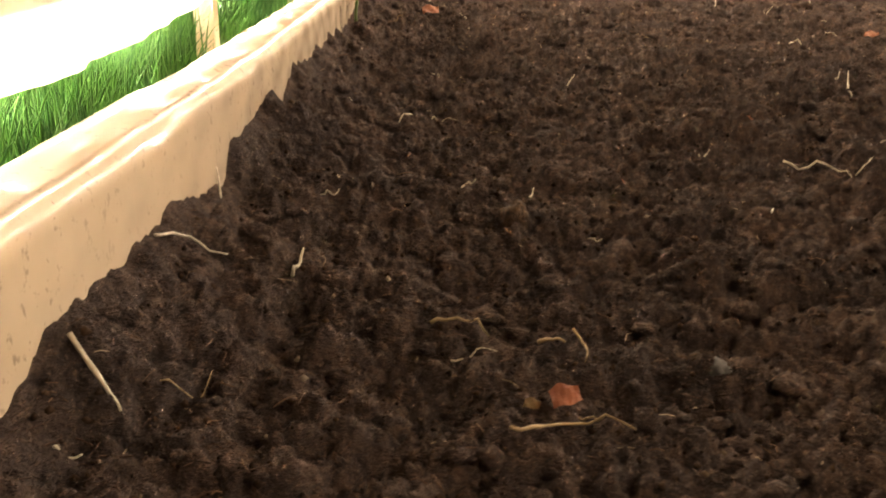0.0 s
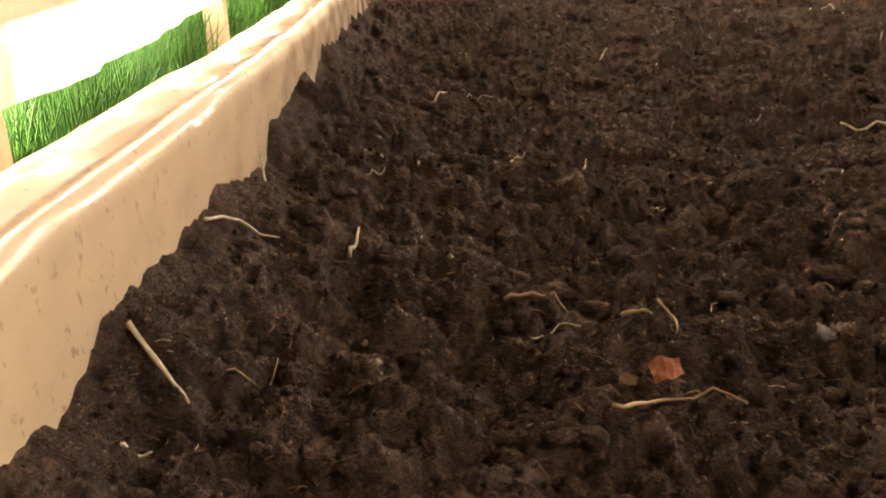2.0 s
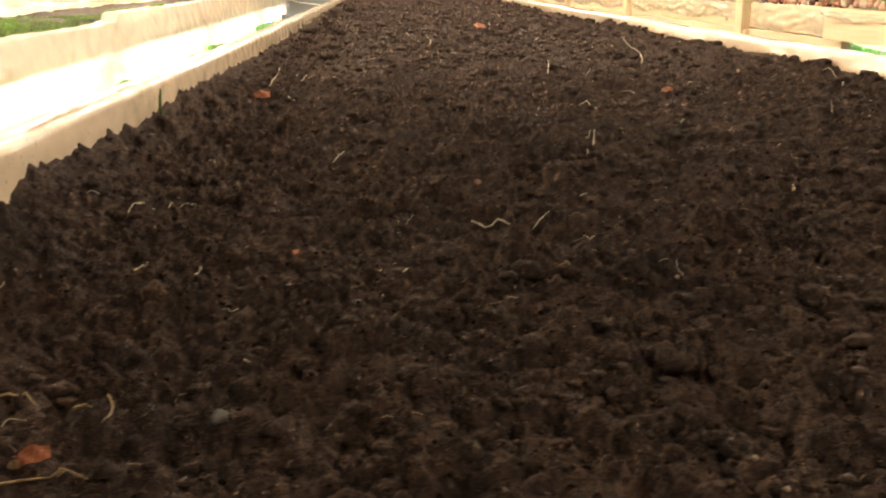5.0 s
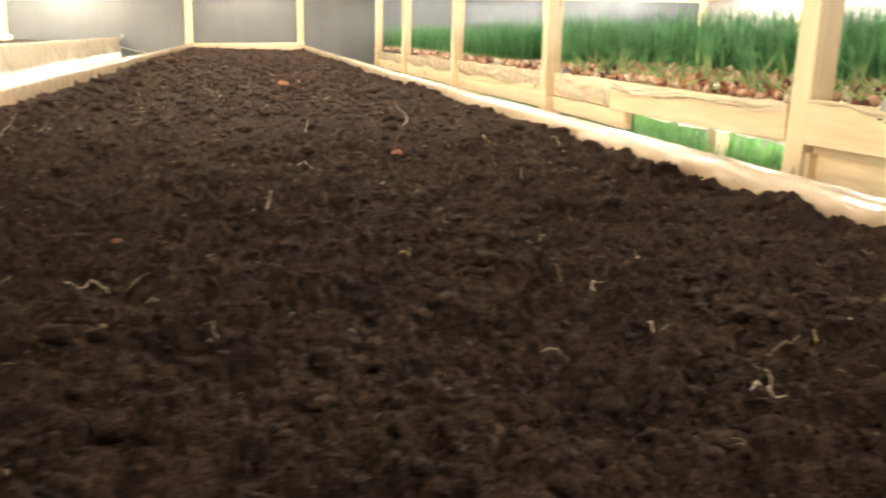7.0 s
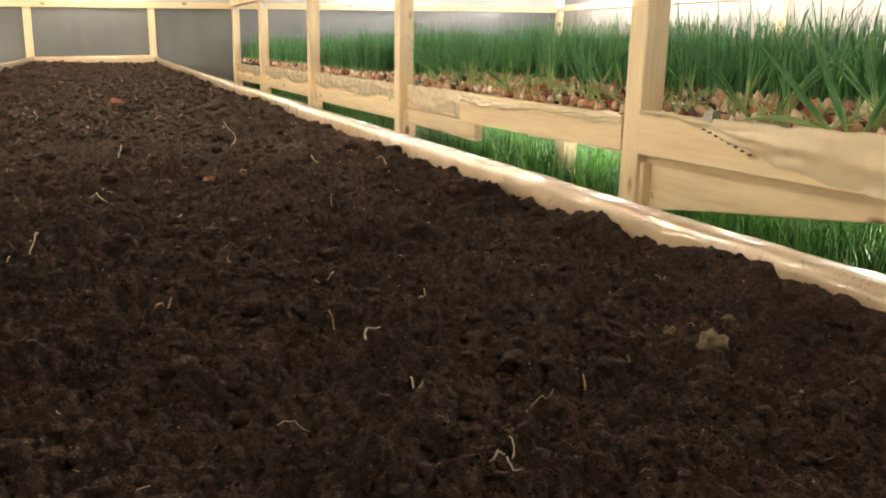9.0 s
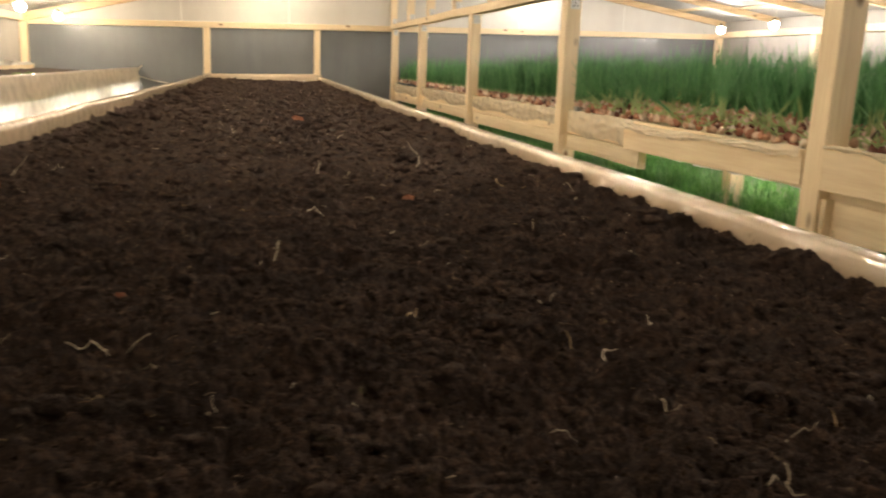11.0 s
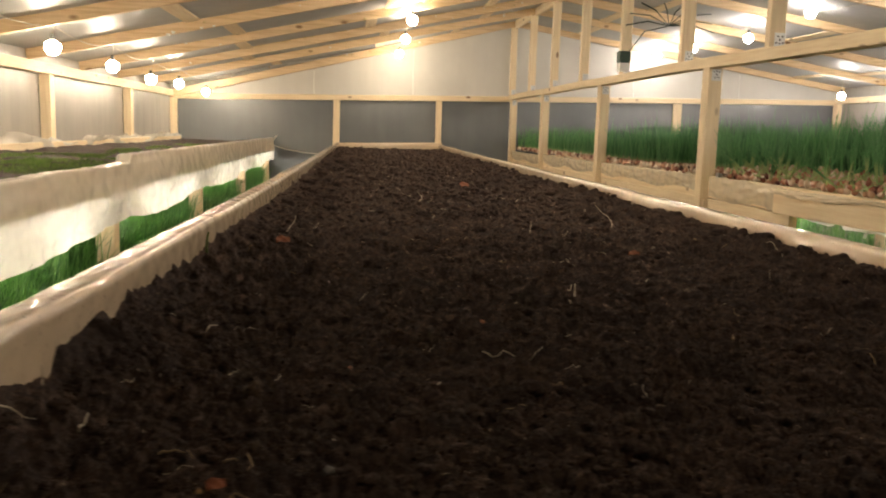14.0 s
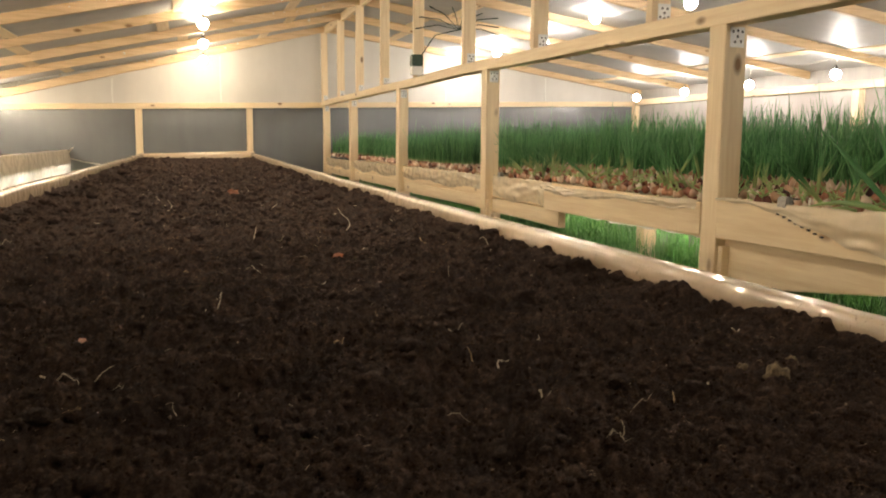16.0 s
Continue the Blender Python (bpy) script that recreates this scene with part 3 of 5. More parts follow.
# the larger lumps that stand out
clods += [(0.11, 0.615, 0.024, 0.6, 0.4, 0.8), (-0.034, 0.366, 0.026, 0.7, 0.2, 0.7), (0.72, 0.74, 0.04, 0.6, 0.1, 0.7), (0.21, 0.36, 0.024, 0.7, 0.3, 0.8),
          (0.42, 1.0, 0.05, 0.6, 0.1, 0.6), (0.30, 0.50, 0.040, 0.5, 0.2, 0.6), (0.88, 0.62, 0.04, 0.7, 0.0, 0.6), (1.60, 1.16, 0.045, 0.7, 0, 0.8), (-0.12, 0.80, 0.040, 0.6, 0.5, 0.8), (-0.155, 0.31, 0.016, 0.8, 0, 0.9),
          (0.72, 0.715, 0.045, 0.7, 0.0, 0.5), (0.88, 0.86, 0.026, 0.8, 0.2, 0.6), (0.31, 0.95, 0.05, 0.6, 0.2, 0.6), (0.41, 0.95, 0.035, 0.6, 0.2, 0.6), (0.137, 0.736, 0.026, 0.7, 0, 0.7), (-0.03, 0.373, 0.026, 0.5, 0, 0.6)]
# levels at which the larger scraps lie
LEVELS = [(0.06, 0.70, 0.002), (0.088, 0.300, 0.010), (0.11, 0.28, 0.008), (0.222, 0.741, 0.005), (-0.075, 0.471, 0.014), (-0.011, 0.946, 0.012), (0.198, 0.355, 0.010), (-0.144, 0.884, 0.012), (0.469, 0.721, 0.030),
          (1.046, 0.439, 0.030), (1.085, 0.64, 0.032), (1.185, 0.77, 0.024), (1.085, 0.51, 0.020), (0.87, 0.87, 0.010), (0.789, 1.708, 0.011), (0.70, 1.26, 0.004), (0.256, 1.344, -0.004), (0.04, 0.395, 0.012), (0.11, 0.375, 0.012), (0.095, 0.60, 0.010), (1.446, 0.535, 0.012), (-0.12, 0.29, 0.012)]


def soil_grid(ya, yb, cols, step, grow):
    """A stretch of the soil, its rows wider apart the farther off they lie."""
    rows = [ya]
    while rows[-1] < yb:
        rows.append(rows[-1] + step + grow * max(0.0, rows[-1] - 0.1))
    gy, gu = np.array(rows), np.linspace(0, 1, cols)
    sy, su = np.meshgrid(gy, gu, indexing="ij")
    left, wide = bed_l(sy) + 0.002, bed_r(sy) - bed_l(sy) - 0.004
    sx = left + wide * su
    near_edge = np.minimum(sx - left, left + wide - sx)
    flat = np.exp(-near_edge / 0.022)
    sz = ground(sx, sy) * (1 - 0.72 * flat)
    edge = np.exp(-np.minimum(sx - left, left + wide - sx) / 0.07)
    bank = np.where(su < 0.5, np.interp(sy, [0, 0.2, 0.25, 0.30, 0.36, 0.5, 0.61, 0.69, 0.78, 0.95, 1.5, 2.0, 3.0, 5.8, 13], [0.044, 0.046, 0.042, 0.058, 0.048, 0.056, 0.036, 0.060, 0.072, 0.066, 0.055, 0.058, 0.044, 0.050, 0.025]), np.interp(sy, [0, 0.6, 0.85, 1.04, 1.15, 1.3, 1.5, 1.9, 2.5, 3.3, 5, 9, 13], [0.042, 0.040, 0.042, 0.010, 0.036, 0.020, 0.002, 0.014, 0.016, 0.006, 0.010, 0.016, 0.02]))
    sz += edge * (bank + 0.006 * vnoise(sx * 3, sy * 7, 14) + 0.006 * vnoise(sx * 14, sy * 23, 15) + 0.004 * vnoise(sx * 40, sy * 55, 16))
    for cx, cy, cr, ch, ca, cf in clods:
        i0, i1 = np.searchsorted(gy, [cy - cr, cy + cr])
        w = float(bed_r(cy) - bed_l(cy))
        j0, j1 = np.searchsorted(gu, [(cx - cr - float(bed_l(cy))) / w, (cx + cr - float(bed_l(cy))) / w])
        if i1 - i0 < 1 or j1 - j0 < 1:
            continue
        px, py = sx[i0:i1, j0:j1] - cx, sy[i0:i1, j0:j1] - cy
        ca_, sa_ = math.cos(ca), math.sin(ca)
        d2 = ((px * ca_ + py * sa_) ** 2 + ((py * ca_ - px * sa_) / cf) ** 2) / cr ** 2
        d2 = d2 * (1 + 0.45 * vnoise((px + cx) * 90, (py + cy) * 90, 21))
        sz[i0:i1, j0:j1] += ch * cr * 0.7 * np.sqrt(np.clip(1 - d2, 0, 1))
    for cx, cy, cz in LEVELS:
        if gy[0] < cy < gy[-1]:
            i = int(np.searchsorted(gy, cy))
            j = int(np.argmin(np.abs(sx[i] - cx)))
            sz += (cz - sz[max(i - 3, 0):i + 4, max(j - 3, 0):j + 4].mean()) * np.exp(-((sx - cx) ** 2 + (sy - cy) ** 2) / 0.028 ** 2)
    return gy, gu, sx, sy, sz


SPLIT = 2.3
NEAR = soil_grid(0.02, SPLIT + 0.02, 720, 0.0026, 0.0042)
FAR = soil_grid(SPLIT, 13.6, 330, 0.012, 0.0052)
BACK = soil_grid(-1.3, 0.03, 120, 0.03, 0.0)


def soil_at(x, y):
    """Heights of the soil at arrays of places."""
    x, y = np.asarray(x, float), np.asarray(y, float)
    out = np.zeros(x.shape)
    for (gy, gu, sx, sy, sz), mask in ((NEAR, (y >= 0.02) & (y < SPLIT)), (FAR, y >= SPLIT), (BACK, y < 0.02)):
        i = np.clip(np.searchsorted(gy, y), 0, len(gy) - 1)
        j = np.clip(np.round((x - bed_l(y)) / (bed_r(y) - bed_l(y)) * (len(gu) - 1)).astype(int), 0, len(gu) - 1)
        out = np.where(mask, sz[i, j], out)
    return out


def soil_z(x, y):
    return float(soil_at(np.array([x]), np.array([y]))[0])


vs, fs, start = [], [], 0
for (gy, gu, sx, sy, sz), drop in ((NEAR, 0), (FAR, 0.001), (BACK, 0.001)):
    n, m = sx.shape
    idx = np.arange(n * m).reshape(n, m) + start
    fs.append(np.stack([idx[:-1, :-1], idx[:-1, 1:], idx[1:, 1:], idx[1:, :-1]], -1).reshape(-1, 4))
    vs.append(np.stack([sx, sy, sz - drop], -1).reshape(-1, 3))
    start += n * m
soil = arrays("bed_soil", np.concatenate(vs), np.concatenate(fs), SOIL, None, "", True)
tagged(soil, "dark brown crumbly potting soil filling the bed", "soil", kind="stuff")


def crumbs(name, count, seed, ya, yb, r0, r1, power):
    """Loose crumbs of soil lying on the surface."""
    r = np.random.RandomState(seed)
    y = ya + (yb - ya) * r.rand(count) ** power
    x = bed_l(y) + 0.012 + (bed_r(y) - bed_l(y) - 0.024) * r.rand(count)
    rad = r0 + (r1 - r0) * r.rand(count) ** 3
    z = soil_at(x, y) + rad * 0.35
    unit = np.array([(1, 0, 0), (-1, 0, 0), (0, 1, 0), (0, -1, 0), (0, 0, 1), (0, 0, -1)], float)
    v = unit[None] * (0.6 + 0.7 * r.rand(count, 6, 1)) + 0.35 * (r.rand(count, 6, 3) - 0.5)
    v = v * rad[:, None, None] + np.stack([x, y, z], -1)[:, None]
    f = np.array([(0, 2, 4), (2, 1, 4), (1, 3, 4), (3, 0, 4), (2, 0, 5), (1, 2, 5), (3, 1, 5), (0, 3, 5)])
    faces = (np.arange(count)[:, None, None] * 6 + f[None]).reshape(-1, 3)
    return arrays(name, v, faces, CRUMB)


def soil_lumps(name, count, seed, ya, yb, r0, r1, power, fineness=1):
    """Soft rounded lumps of soil, half sunk, each one uneven."""
    r = np.random.RandomState(seed)
    y = ya + (yb - ya) * r.rand(count) ** power
    x = bed_l(y) + 0.008 + (bed_r(y) - bed_l(y) - 0.016) * r.rand(count)
    rad = (r0 + (r1 - r0) * r.rand(count) ** 2.5) * (1 + 0.25 * y)
    for cx, cy, _ in LEVELS:
        rad = np.where(np.hypot(x - cx, y - cy) < 0.022, 0.0008, rad)
    bm = bmesh.new()
    bmesh.ops.create_icosphere(bm, subdivisions=fineness, radius=1)
    bm.verts.ensure_lookup_table()
    unit = np.array([v.co for v in bm.verts])
    f = np.array([[v.index for v in face.verts] for face in bm.faces])
    bm.free()
    v = unit[None] * (0.65 + 0.7 * r.rand(count, len(unit), 1))
    v[:, :, 0] *= r.uniform(0.8, 1.5, (count, 1))
    v[:, :, 2] *= r.uniform(0.5, 0.9, (count, 1))
    v = v * rad[:, None, None] + np.stack([x, y, soil_at(x, y) + rad * 0.1], -1)[:, None]
    return arrays(name, v, (np.arange(count)[:, None, None] * len(unit) + f[None]).reshape(-1, 3), SOIL, None, "", True)


tagged(soil_lumps("soil_lumps", 15000, 6, 0.08, 13.5, 0.0018, 0.0080, 1.9), "soft dark lumps lying on the potting soil", "soil", kind="stuff")
tagged(soil_lumps("soil_clods", 800, 16, 0.35, 9.0, 0.005, 0.014, 1.6, 2), "rounded dark clods standing out of the potting soil", "soil", kind="stuff")
tagged(crumbs("soil_crumbs", 32000, 3, 0.08, 4.0, 0.0007, 0.0034, 1.9), "loose dark crumbs on the potting soil", "soil", kind="stuff")


def fibres(name, count, seed):
    r = np.random.RandomState(seed)
    y = 0.05 + 3.4 * r.rand(count) ** 1.7
    x = bed_l(y) + 0.012 + (bed_r(y) - bed_l(y) - 0.024) * r.rand(count)
    z = soil_at(x, y) + 0.0010
    ln = 0.003 + 0.013 * r.rand(count) ** 2
    a, tilt, bend = r.rand(count) * 6.283, 0.5 * (r.rand(count) - 0.35), r.rand(count) * 2 - 1
    w = 0.00018 + 0.00028 * r.rand(count) + 0.00010 * y
    rings = []
    for k, t in enumerate((-0.5, 0.0, 0.5)):
        px = x + ln * t * np.cos(a) - np.sin(a) * bend * ln * (0.25 - t * t)
        py = y + ln * t * np.sin(a) + np.cos(a) * bend * ln * (0.25 - t * t)
        pz = z + ln * 0.5 * tilt * (t + 0.5) + (0.25 - t * t) * ln * 0.5
        for s in range(3):
            rings.append(np.stack([px + w * math.cos(2.094 * s) * -np.sin(a), py + w * math.cos(2.094 * s) * np.cos(a), pz + w * math.sin(2.094 * s)], -1))
    v = np.stack(rings, 1)
    f = np.array([(k * 3 + s, k * 3 + (s + 1) % 3, k * 3 + 3 + (s + 1) % 3, k * 3 + 3 + s) for k in range(2) for s in range(3)])
    faces = (np.arange(count)[:, None, None] * 9 + f[None]).reshape(-1, 4)
    return arrays(name, v, faces, FIBRE)


tagged(fibres("peat_fibres", 32000, 8), "fine brown peat fibres on the soil", "fibres", kind="stuff")

# ---- roots, chips and stones on the soil ----


def strand(x, y, length, angle, bend=0.5, thick=0.0016, lift=0.0, material=ROOT, name="root_strand", label="", seed=0):
    """A dry root lying on the soil; one end may stick up."""
    thick *= 0.62
    r = random.Random(seed * 7 + 1)
    a, pts, rad = math.radians(angle), [], []
    px, py = x - math.cos(a) * length / 2, y - math.sin(a) * length / 2
    steps = 9
    heading = a - bend * 0.9
    for i in range(steps + 1):
        t = i / steps
        sx = min(max(px, float(bed_l(py)) + 0.006), float(bed_r(py)) - 0.006)
        pts.append([sx, py, soil_z(sx, py) + thick * 1.1 + 0.0026 + lift * t * t * length])
        rad.append(thick * (1.0 - 0.55 * t) * (0.85 + 0.3 * r.random()))
        heading += bend * 1.8 / steps + r.uniform(-0.07, 0.07)
        px += math.cos(heading) * length / steps
        py += math.sin(heading) * length / steps
    zs = [p[2] for p in pts]
    for i in range(1, steps):
        pts[i][2] = max((zs[i - 1] + zs[i] * 2 + zs[i + 1]) / 4, zs[i] - thick * 0.3)
    bm = bmesh.new()
    tube(bm, pts, rad, 5)
    ob = part(name, bm, material, None, "", True)
    return tagged(ob, label or "thin pale dried root lying on the soil", "root", "roots on the soil")



def between(x0, y0, x1, y1, bend=0.3, thick=0.0018, lift=0.0, material=ROOT, label="", seed=0):
    return strand((x0 + x1) / 2, (y0 + y1) / 2, math.hypot(x1 - x0, y1 - y0), math.degrees(math.atan2(y1 - y0, x1 - x0)), bend, thick, lift, material, "root_strand", label, seed)


straw_label = "thin tan straw lying on the soil"
between(-0.168, 0.300, -0.134, 0.270, -0.25, 0.0028, seed=1, label="long pale root running from the bed edge onto soil")
between(-0.166, 0.440, -0.131, 0.486, -0.9, 0.0019, seed=2, label="bent pale root beside the bed edge")
between(-0.154, 0.570, -0.162, 0.590, 0.2, 0.0018, 0.7, seed=3)
between(0.052, 0.688, 0.068, 0.702, -1.5, 0.0022, 0.3, seed=4, label="short bent white root end on the soil")
between(0.118, 0.678, 0.126, 0.692, 0.1, 0.0016, 0.3, seed=5)
between(-0.078, 0.462, -0.070, 0.478, 0.3, 0.0026, 0.3, seed=6)
between(-0.023, 0.907, 0.003, 0.963, -0.7, 0.0021, seed=7)
between(0.008, 0.985, 0.055, 0.995, 0.2, 0.0013, seed=8)
between(0.435, 0.850, 0.490, 0.790, -0.7, 0.0024, seed=9, label="curved pale root lying on the soil")
between(1.090, 0.565, 1.076, 0.510, 0.1, 0.0022, seed=10, label="short straight white root on the soil")
between(1.085, 0.700, 1.120, 0.750, -0.9, 0.0026, seed=11, label="curled pale root lying on the soil")
between(1.178, 0.777, 1.228, 0.850, 0.2, 0.0020, 0.1, seed=12)
between(1.058, 0.745, 1.064, 0.775, 0.1, 0.0024, material=STRAW, seed=13, label=straw_label)
between(0.862, 0.850, 0.882, 0.895, 0.2, 0.0028, 0.5, STRAW, seed=14, label=straw_label)
between(0.765, 1.735, 0.812, 1.680, -0.4, 0.0028, seed=15)
between(0.693, 1.245, 0.706, 1.285, 0.1, 0.0028, 0.4, seed=16)
between(1.395, 2.28, 1.435, 2.12, 0.1, 0.0040, material=STRAW, seed=17, label=straw_label)
between(1.200, 2.60, 1.250, 2.90, 0.3, 0.0028, 0.2, seed=18)
between(0.238, 1.25, 0.258, 1.29, 0.1, 0.0016, seed=19)
between(0.023, 0.397, 0.062, 0.400, -0.1, 0.0023, material=STRAW, seed=20, label=straw_label)
between(0.092, 0.380, 0.108, 0.372, 0.0, 0.0026, material=STRAW, seed=21, label=straw_label)
between(0.064, 0.266, 0.138, 0.284, -0.7, 0.0019, material=STRAW, seed=22, label="thin tan straw beside an onion skin scrap")
between(0.106, 0.302, 0.118, 0.294, 0.1, 0.0015, material=STRAW, seed=23, label="thin tan straw beside an onion skin scrap")
between(0.115, 0.388, 0.123, 0.356, -0.6, 0.0016, material=STRAW, seed=24, label=straw_label)
between(1.500, 1.88, 1.535, 2.02, 0.5, 0.0026, 0.3, seed=25)
between(-0.080, 0.638, -0.062, 0.642, 0.4, 0.0017, seed=26)
between(-0.125, 0.305, -0.095, 0.335, 0.7, 0.0009, material=STRAW, seed=27)
between(-0.155, 0.240, -0.145, 0.247, -0.6, 0.0016, seed=28)
between(-0.064, 0.205, -0.046, 0.207, -0.7, 0.0022, seed=29)
between(0.55, 3.70, 0.575, 3.82, 0.6, 0.0030, 0.3, seed=30)
between(0.97, 3.85, 1.02, 3.87, 0.3, 0.0032, seed=31)
between(1.02, 3.60, 1.05, 3.67, -0.5, 0.0030, 0.3, seed=32)
between(0.00, 2.28, 0.03, 2.35, 0.3, 0.0026, 0.6, seed=33)
between(0.08, 2.37, 0.12, 2.40, -0.4, 0.0026, 0.5, seed=34)
between(0.855, 2.46, 0.868, 2.52, 0.2, 0.0026, 0.5, seed=35)
between(1.140, 2.00, 1.165, 2.04, 0.5, 0.0024, seed=36)
between(0.695, 1.30, 0.71, 1.315, 0.3, 0.0020, seed=37)
between(0.82, 1.77, 0.83, 1.80, 0.3, 0.0020, seed=38)
between(1.083, 0.362, 1.100, 0.370, 0.3, 0.0020, seed=39)
between(1.088, 0.965, 1.122, 0.985, 0.2, 0.0020, seed=41, label="short pale root lying on the soil")
between(1.160, 0.450, 1.175, 0.425, 0.4, 0.0012, seed=42)
between(1.092, 0.350, 1.096, 0.325, 0.1, 0.0012, seed=43)
between(1.350, 0.555, 1.355, 0.580, 0.1, 0.0016, seed=44)
between(1.250, 0.490, 1.262, 0.510, 0.1, 0.0024, material=STRAW, seed=45, label=straw_label)
between(0.665, 1.170, 0.676, 1.205, 0.2, 0.0022, seed=46)
between(0.630, 1.80, 0.655, 1.83, 0.2, 0.0022, material=STRAW, seed=47, label=straw_label)
between(0.40, 0.55, 0.47, 0.57, 0.9, 0.0010, material=STRAW, seed=48, label=straw_label)
between(0.340, 0.64, 0.350, 0.66, 0.1, 0.0014, seed=49)
between(0.195, 0.46, 0.205, 0.475, 0.1, 0.0014, seed=50)
pick = random.Random(77)
for k in range(150):
    yy = 0.35 + 6.5 * pick.random() ** 1.3
    xx = pick.uniform(-0.10, 1.60)
    grow = 1 + 0.16 * yy
    strand(xx, yy, pick.uniform(0.008, 0.030) * grow, pick.uniform(0, 180), pick.uniform(-0.9, 0.9), pick.uniform(0.0007, 0.0013) * grow, pick.choice((0, 0, 0, 0.2)), pick.choice((ROOT, ROOT, STRAW)), seed=40 + k)


def chip(x, y, size, turn, label, material=SKIN):
    """A curved scrap of onion skin, standing on edge a little."""
    bm = bmesh.new()
    grid = []
    for i in range(7):
        row = []
        for j in range(5):
            u, v = i / 6 - 0.5, j / 4 - 0.5
            w = (1 - 0.9 * abs(u + 0.1)) * 0.7
            row.append(bm.verts.new((u * size, v * size * w, size * (0.35 * (v + 0.5) + 0.35 * (0.25 - u * u) + 0.05 * math.sin(9 * u + 5 * v)))))
        grid.append(row)
    for i in range(6):
        for j in range(4):
            bm.faces.new((grid[i][j], grid[i + 1][j], grid[i + 1][j + 1], grid[i][j + 1]))
    bmesh.ops.solidify(bm, geom=bm.faces[:], thickness=size * 0.05)
    ob = part("onion_skin_chip", bm, material)
    ob.matrix_basis = pose(x, y, soil_z(x, y) + size * 0.15, 0, 0, turn)
    return tagged(ob, label, "onion skin", "onion skin scraps")


chip(0.097, 0.299, 0.018, 20, "curled orange onion skin scrap on the soil")
chip(0.080, 0.306, 0.009, -20, "pale tan onion skin scrap on the soil", STRAW)
chip(0.222, 0.741, 0.016, 70, "small orange onion skin scrap on the soil")
chip(0.013, 2.068, 0.042, 10, "orange onion skin scrap lying on soil")
chip(0.899, 4.60, 0.065, 25, "orange onion skin scrap lying on soil")
chip(0.47, 1.06, 0.018, 60, "small orange onion skin scrap on the soil")
chip(1.05, 1.9, 0.03, -30, "small orange onion skin scrap on the soil")


def lump(name, x, y, sx, sy, sz, material, label, category, seed):
    bm = bmesh.new()
    bmesh.ops.create_icosphere(bm, subdivisions=3, radius=1)
    for v in bm.verts:
        k = 1 + 0.40 * noise.noise(v.co * 1.7 + Vector((seed, 0, 0))) + 0.26 * noise.noise(v.co * 4.3 + Vector((0, seed, 0)))
        v.co = Vector((v.co.x * sx * k, v.co.y * sy * k, v.co.z * sz * k))
    ob = part(name, bm, material, None, "", True)
    ob.location = (x, y, soil_z(x, y) - sz * 0.25)
    return tagged(ob, label, category)


lump("stone", 0.198, 0.355, 0.009, 0.008, 0.004, STONE, "small grey stone half sunk in the soil", "stone", 1)
lump("stone", -0.144, 0.884, 0.010, 0.010, 0.008, STONE, "small grey pebble in the soil", "stone", 2)
lump("peat_clump", 0.095, 0.600, 0.014, 0.010, 0.017, CLUMP, "upright brown fibrous clump standing in the soil", "clump", 3)
lump("peat_clump", 1.446, 0.535, 0.018, 0.014, 0.018, CLOD, "yellowish crumbly clump on the soil", "clump", 4)
lump("peat_clump", 1.444, 0.608, 0.010, 0.010, 0.010, CLOD, "yellowish crumbly clump on the soil", "clump", 5)
lump("peat_clump", 1.535, 0.612, 0.011, 0.008, 0.008, CLOD, "yellowish crumbly clump on the soil", "clump", 6)
lump("stone", 0.03, 0.58, 0.009, 0.007, 0.004, STONE, "small grey stone half sunk in the soil", "stone", 9)
lump("stone", 0.42, 1.25, 0.012, 0.010, 0.006, STONE, "small grey stone half sunk in the soil", "stone", 10)
lump("stone", 1.05, 4.2, 0.03, 0.025, 0.015, STONE, "small grey stone half sunk in the soil", "stone", 11)
bm = bmesh.new()
foot = soil_z(-0.132, 1.60)
tube(bm, [(-0.132, 1.60, foot - 0.004), (-0.133, 1.60, foot + 0.018), (-0.131, 1.602, foot + 0.040), (-0.128, 1.603, foot + 0.056)], [0.0036, 0.0034, 0.0028, 0.001], 6)
tagged(part("sprout", bm, SPROUT, None, "", True), "single green sprout at the edge of the bed", "sprout")

# ---- west rack: soil tray above, leafy tray below ----
XR = -1.16                      # front of the west rack


def tray_top(y):
    return np.where(y < 4.68, 0.105, 0.150)


rack_w = thing("plant_rack", "two-tier pine plant rack wrapped in clear film", "rack")
for i, y in enumerate((-1.1, 2.05, 4.59, 7.36, 10.42, 13.45)):
    timber("post", (XR - 0.055, y, FLOOR), (XR - 0.055, y, 0.08), 0.11, 0.10, WOOD_Z, rack_w, up=(0, 1, 0), seed=i)
for (ya, yb, zt) in ((Y0 + 0.1, 4.66, 0.10), (4.68, 13.66, 0.145)):
    timber("tray_board", (XR + 0.022, ya, zt - 0.070), (XR + 0.022, yb, zt - 0.070), 0.04, 0.14, WOOD_Y, rack_w, segs=8)
timber("tray_board", (XW + 0.17, Y0 + 0.1, 0.06), (XW + 0.17, 13.5, 0.06), 0.04, 0.16, WOOD_Y, rack_w, segs=8)
bm = bmesh.new()
slab(bm, XW + 0.15, XR, Y0 + 0.1, 13.62, -0.075, -0.05)
part("tray_floor", bm, WOOD_X, rack_w)
bm = bmesh.new()
slab(bm, XW + 0.05, XR + 0.04, Y0 + 0.1, 13.62, -0.76, -0.72)
part("lower_shelf", bm, WOOD_X, rack_w)
timber("lower_board", (XR + 0.065, Y0 + 0.1, -0.72), (XR + 0.065, 13.6, -0.72), 0.04, 0.16, WOOD_Y, rack_w, segs=8)


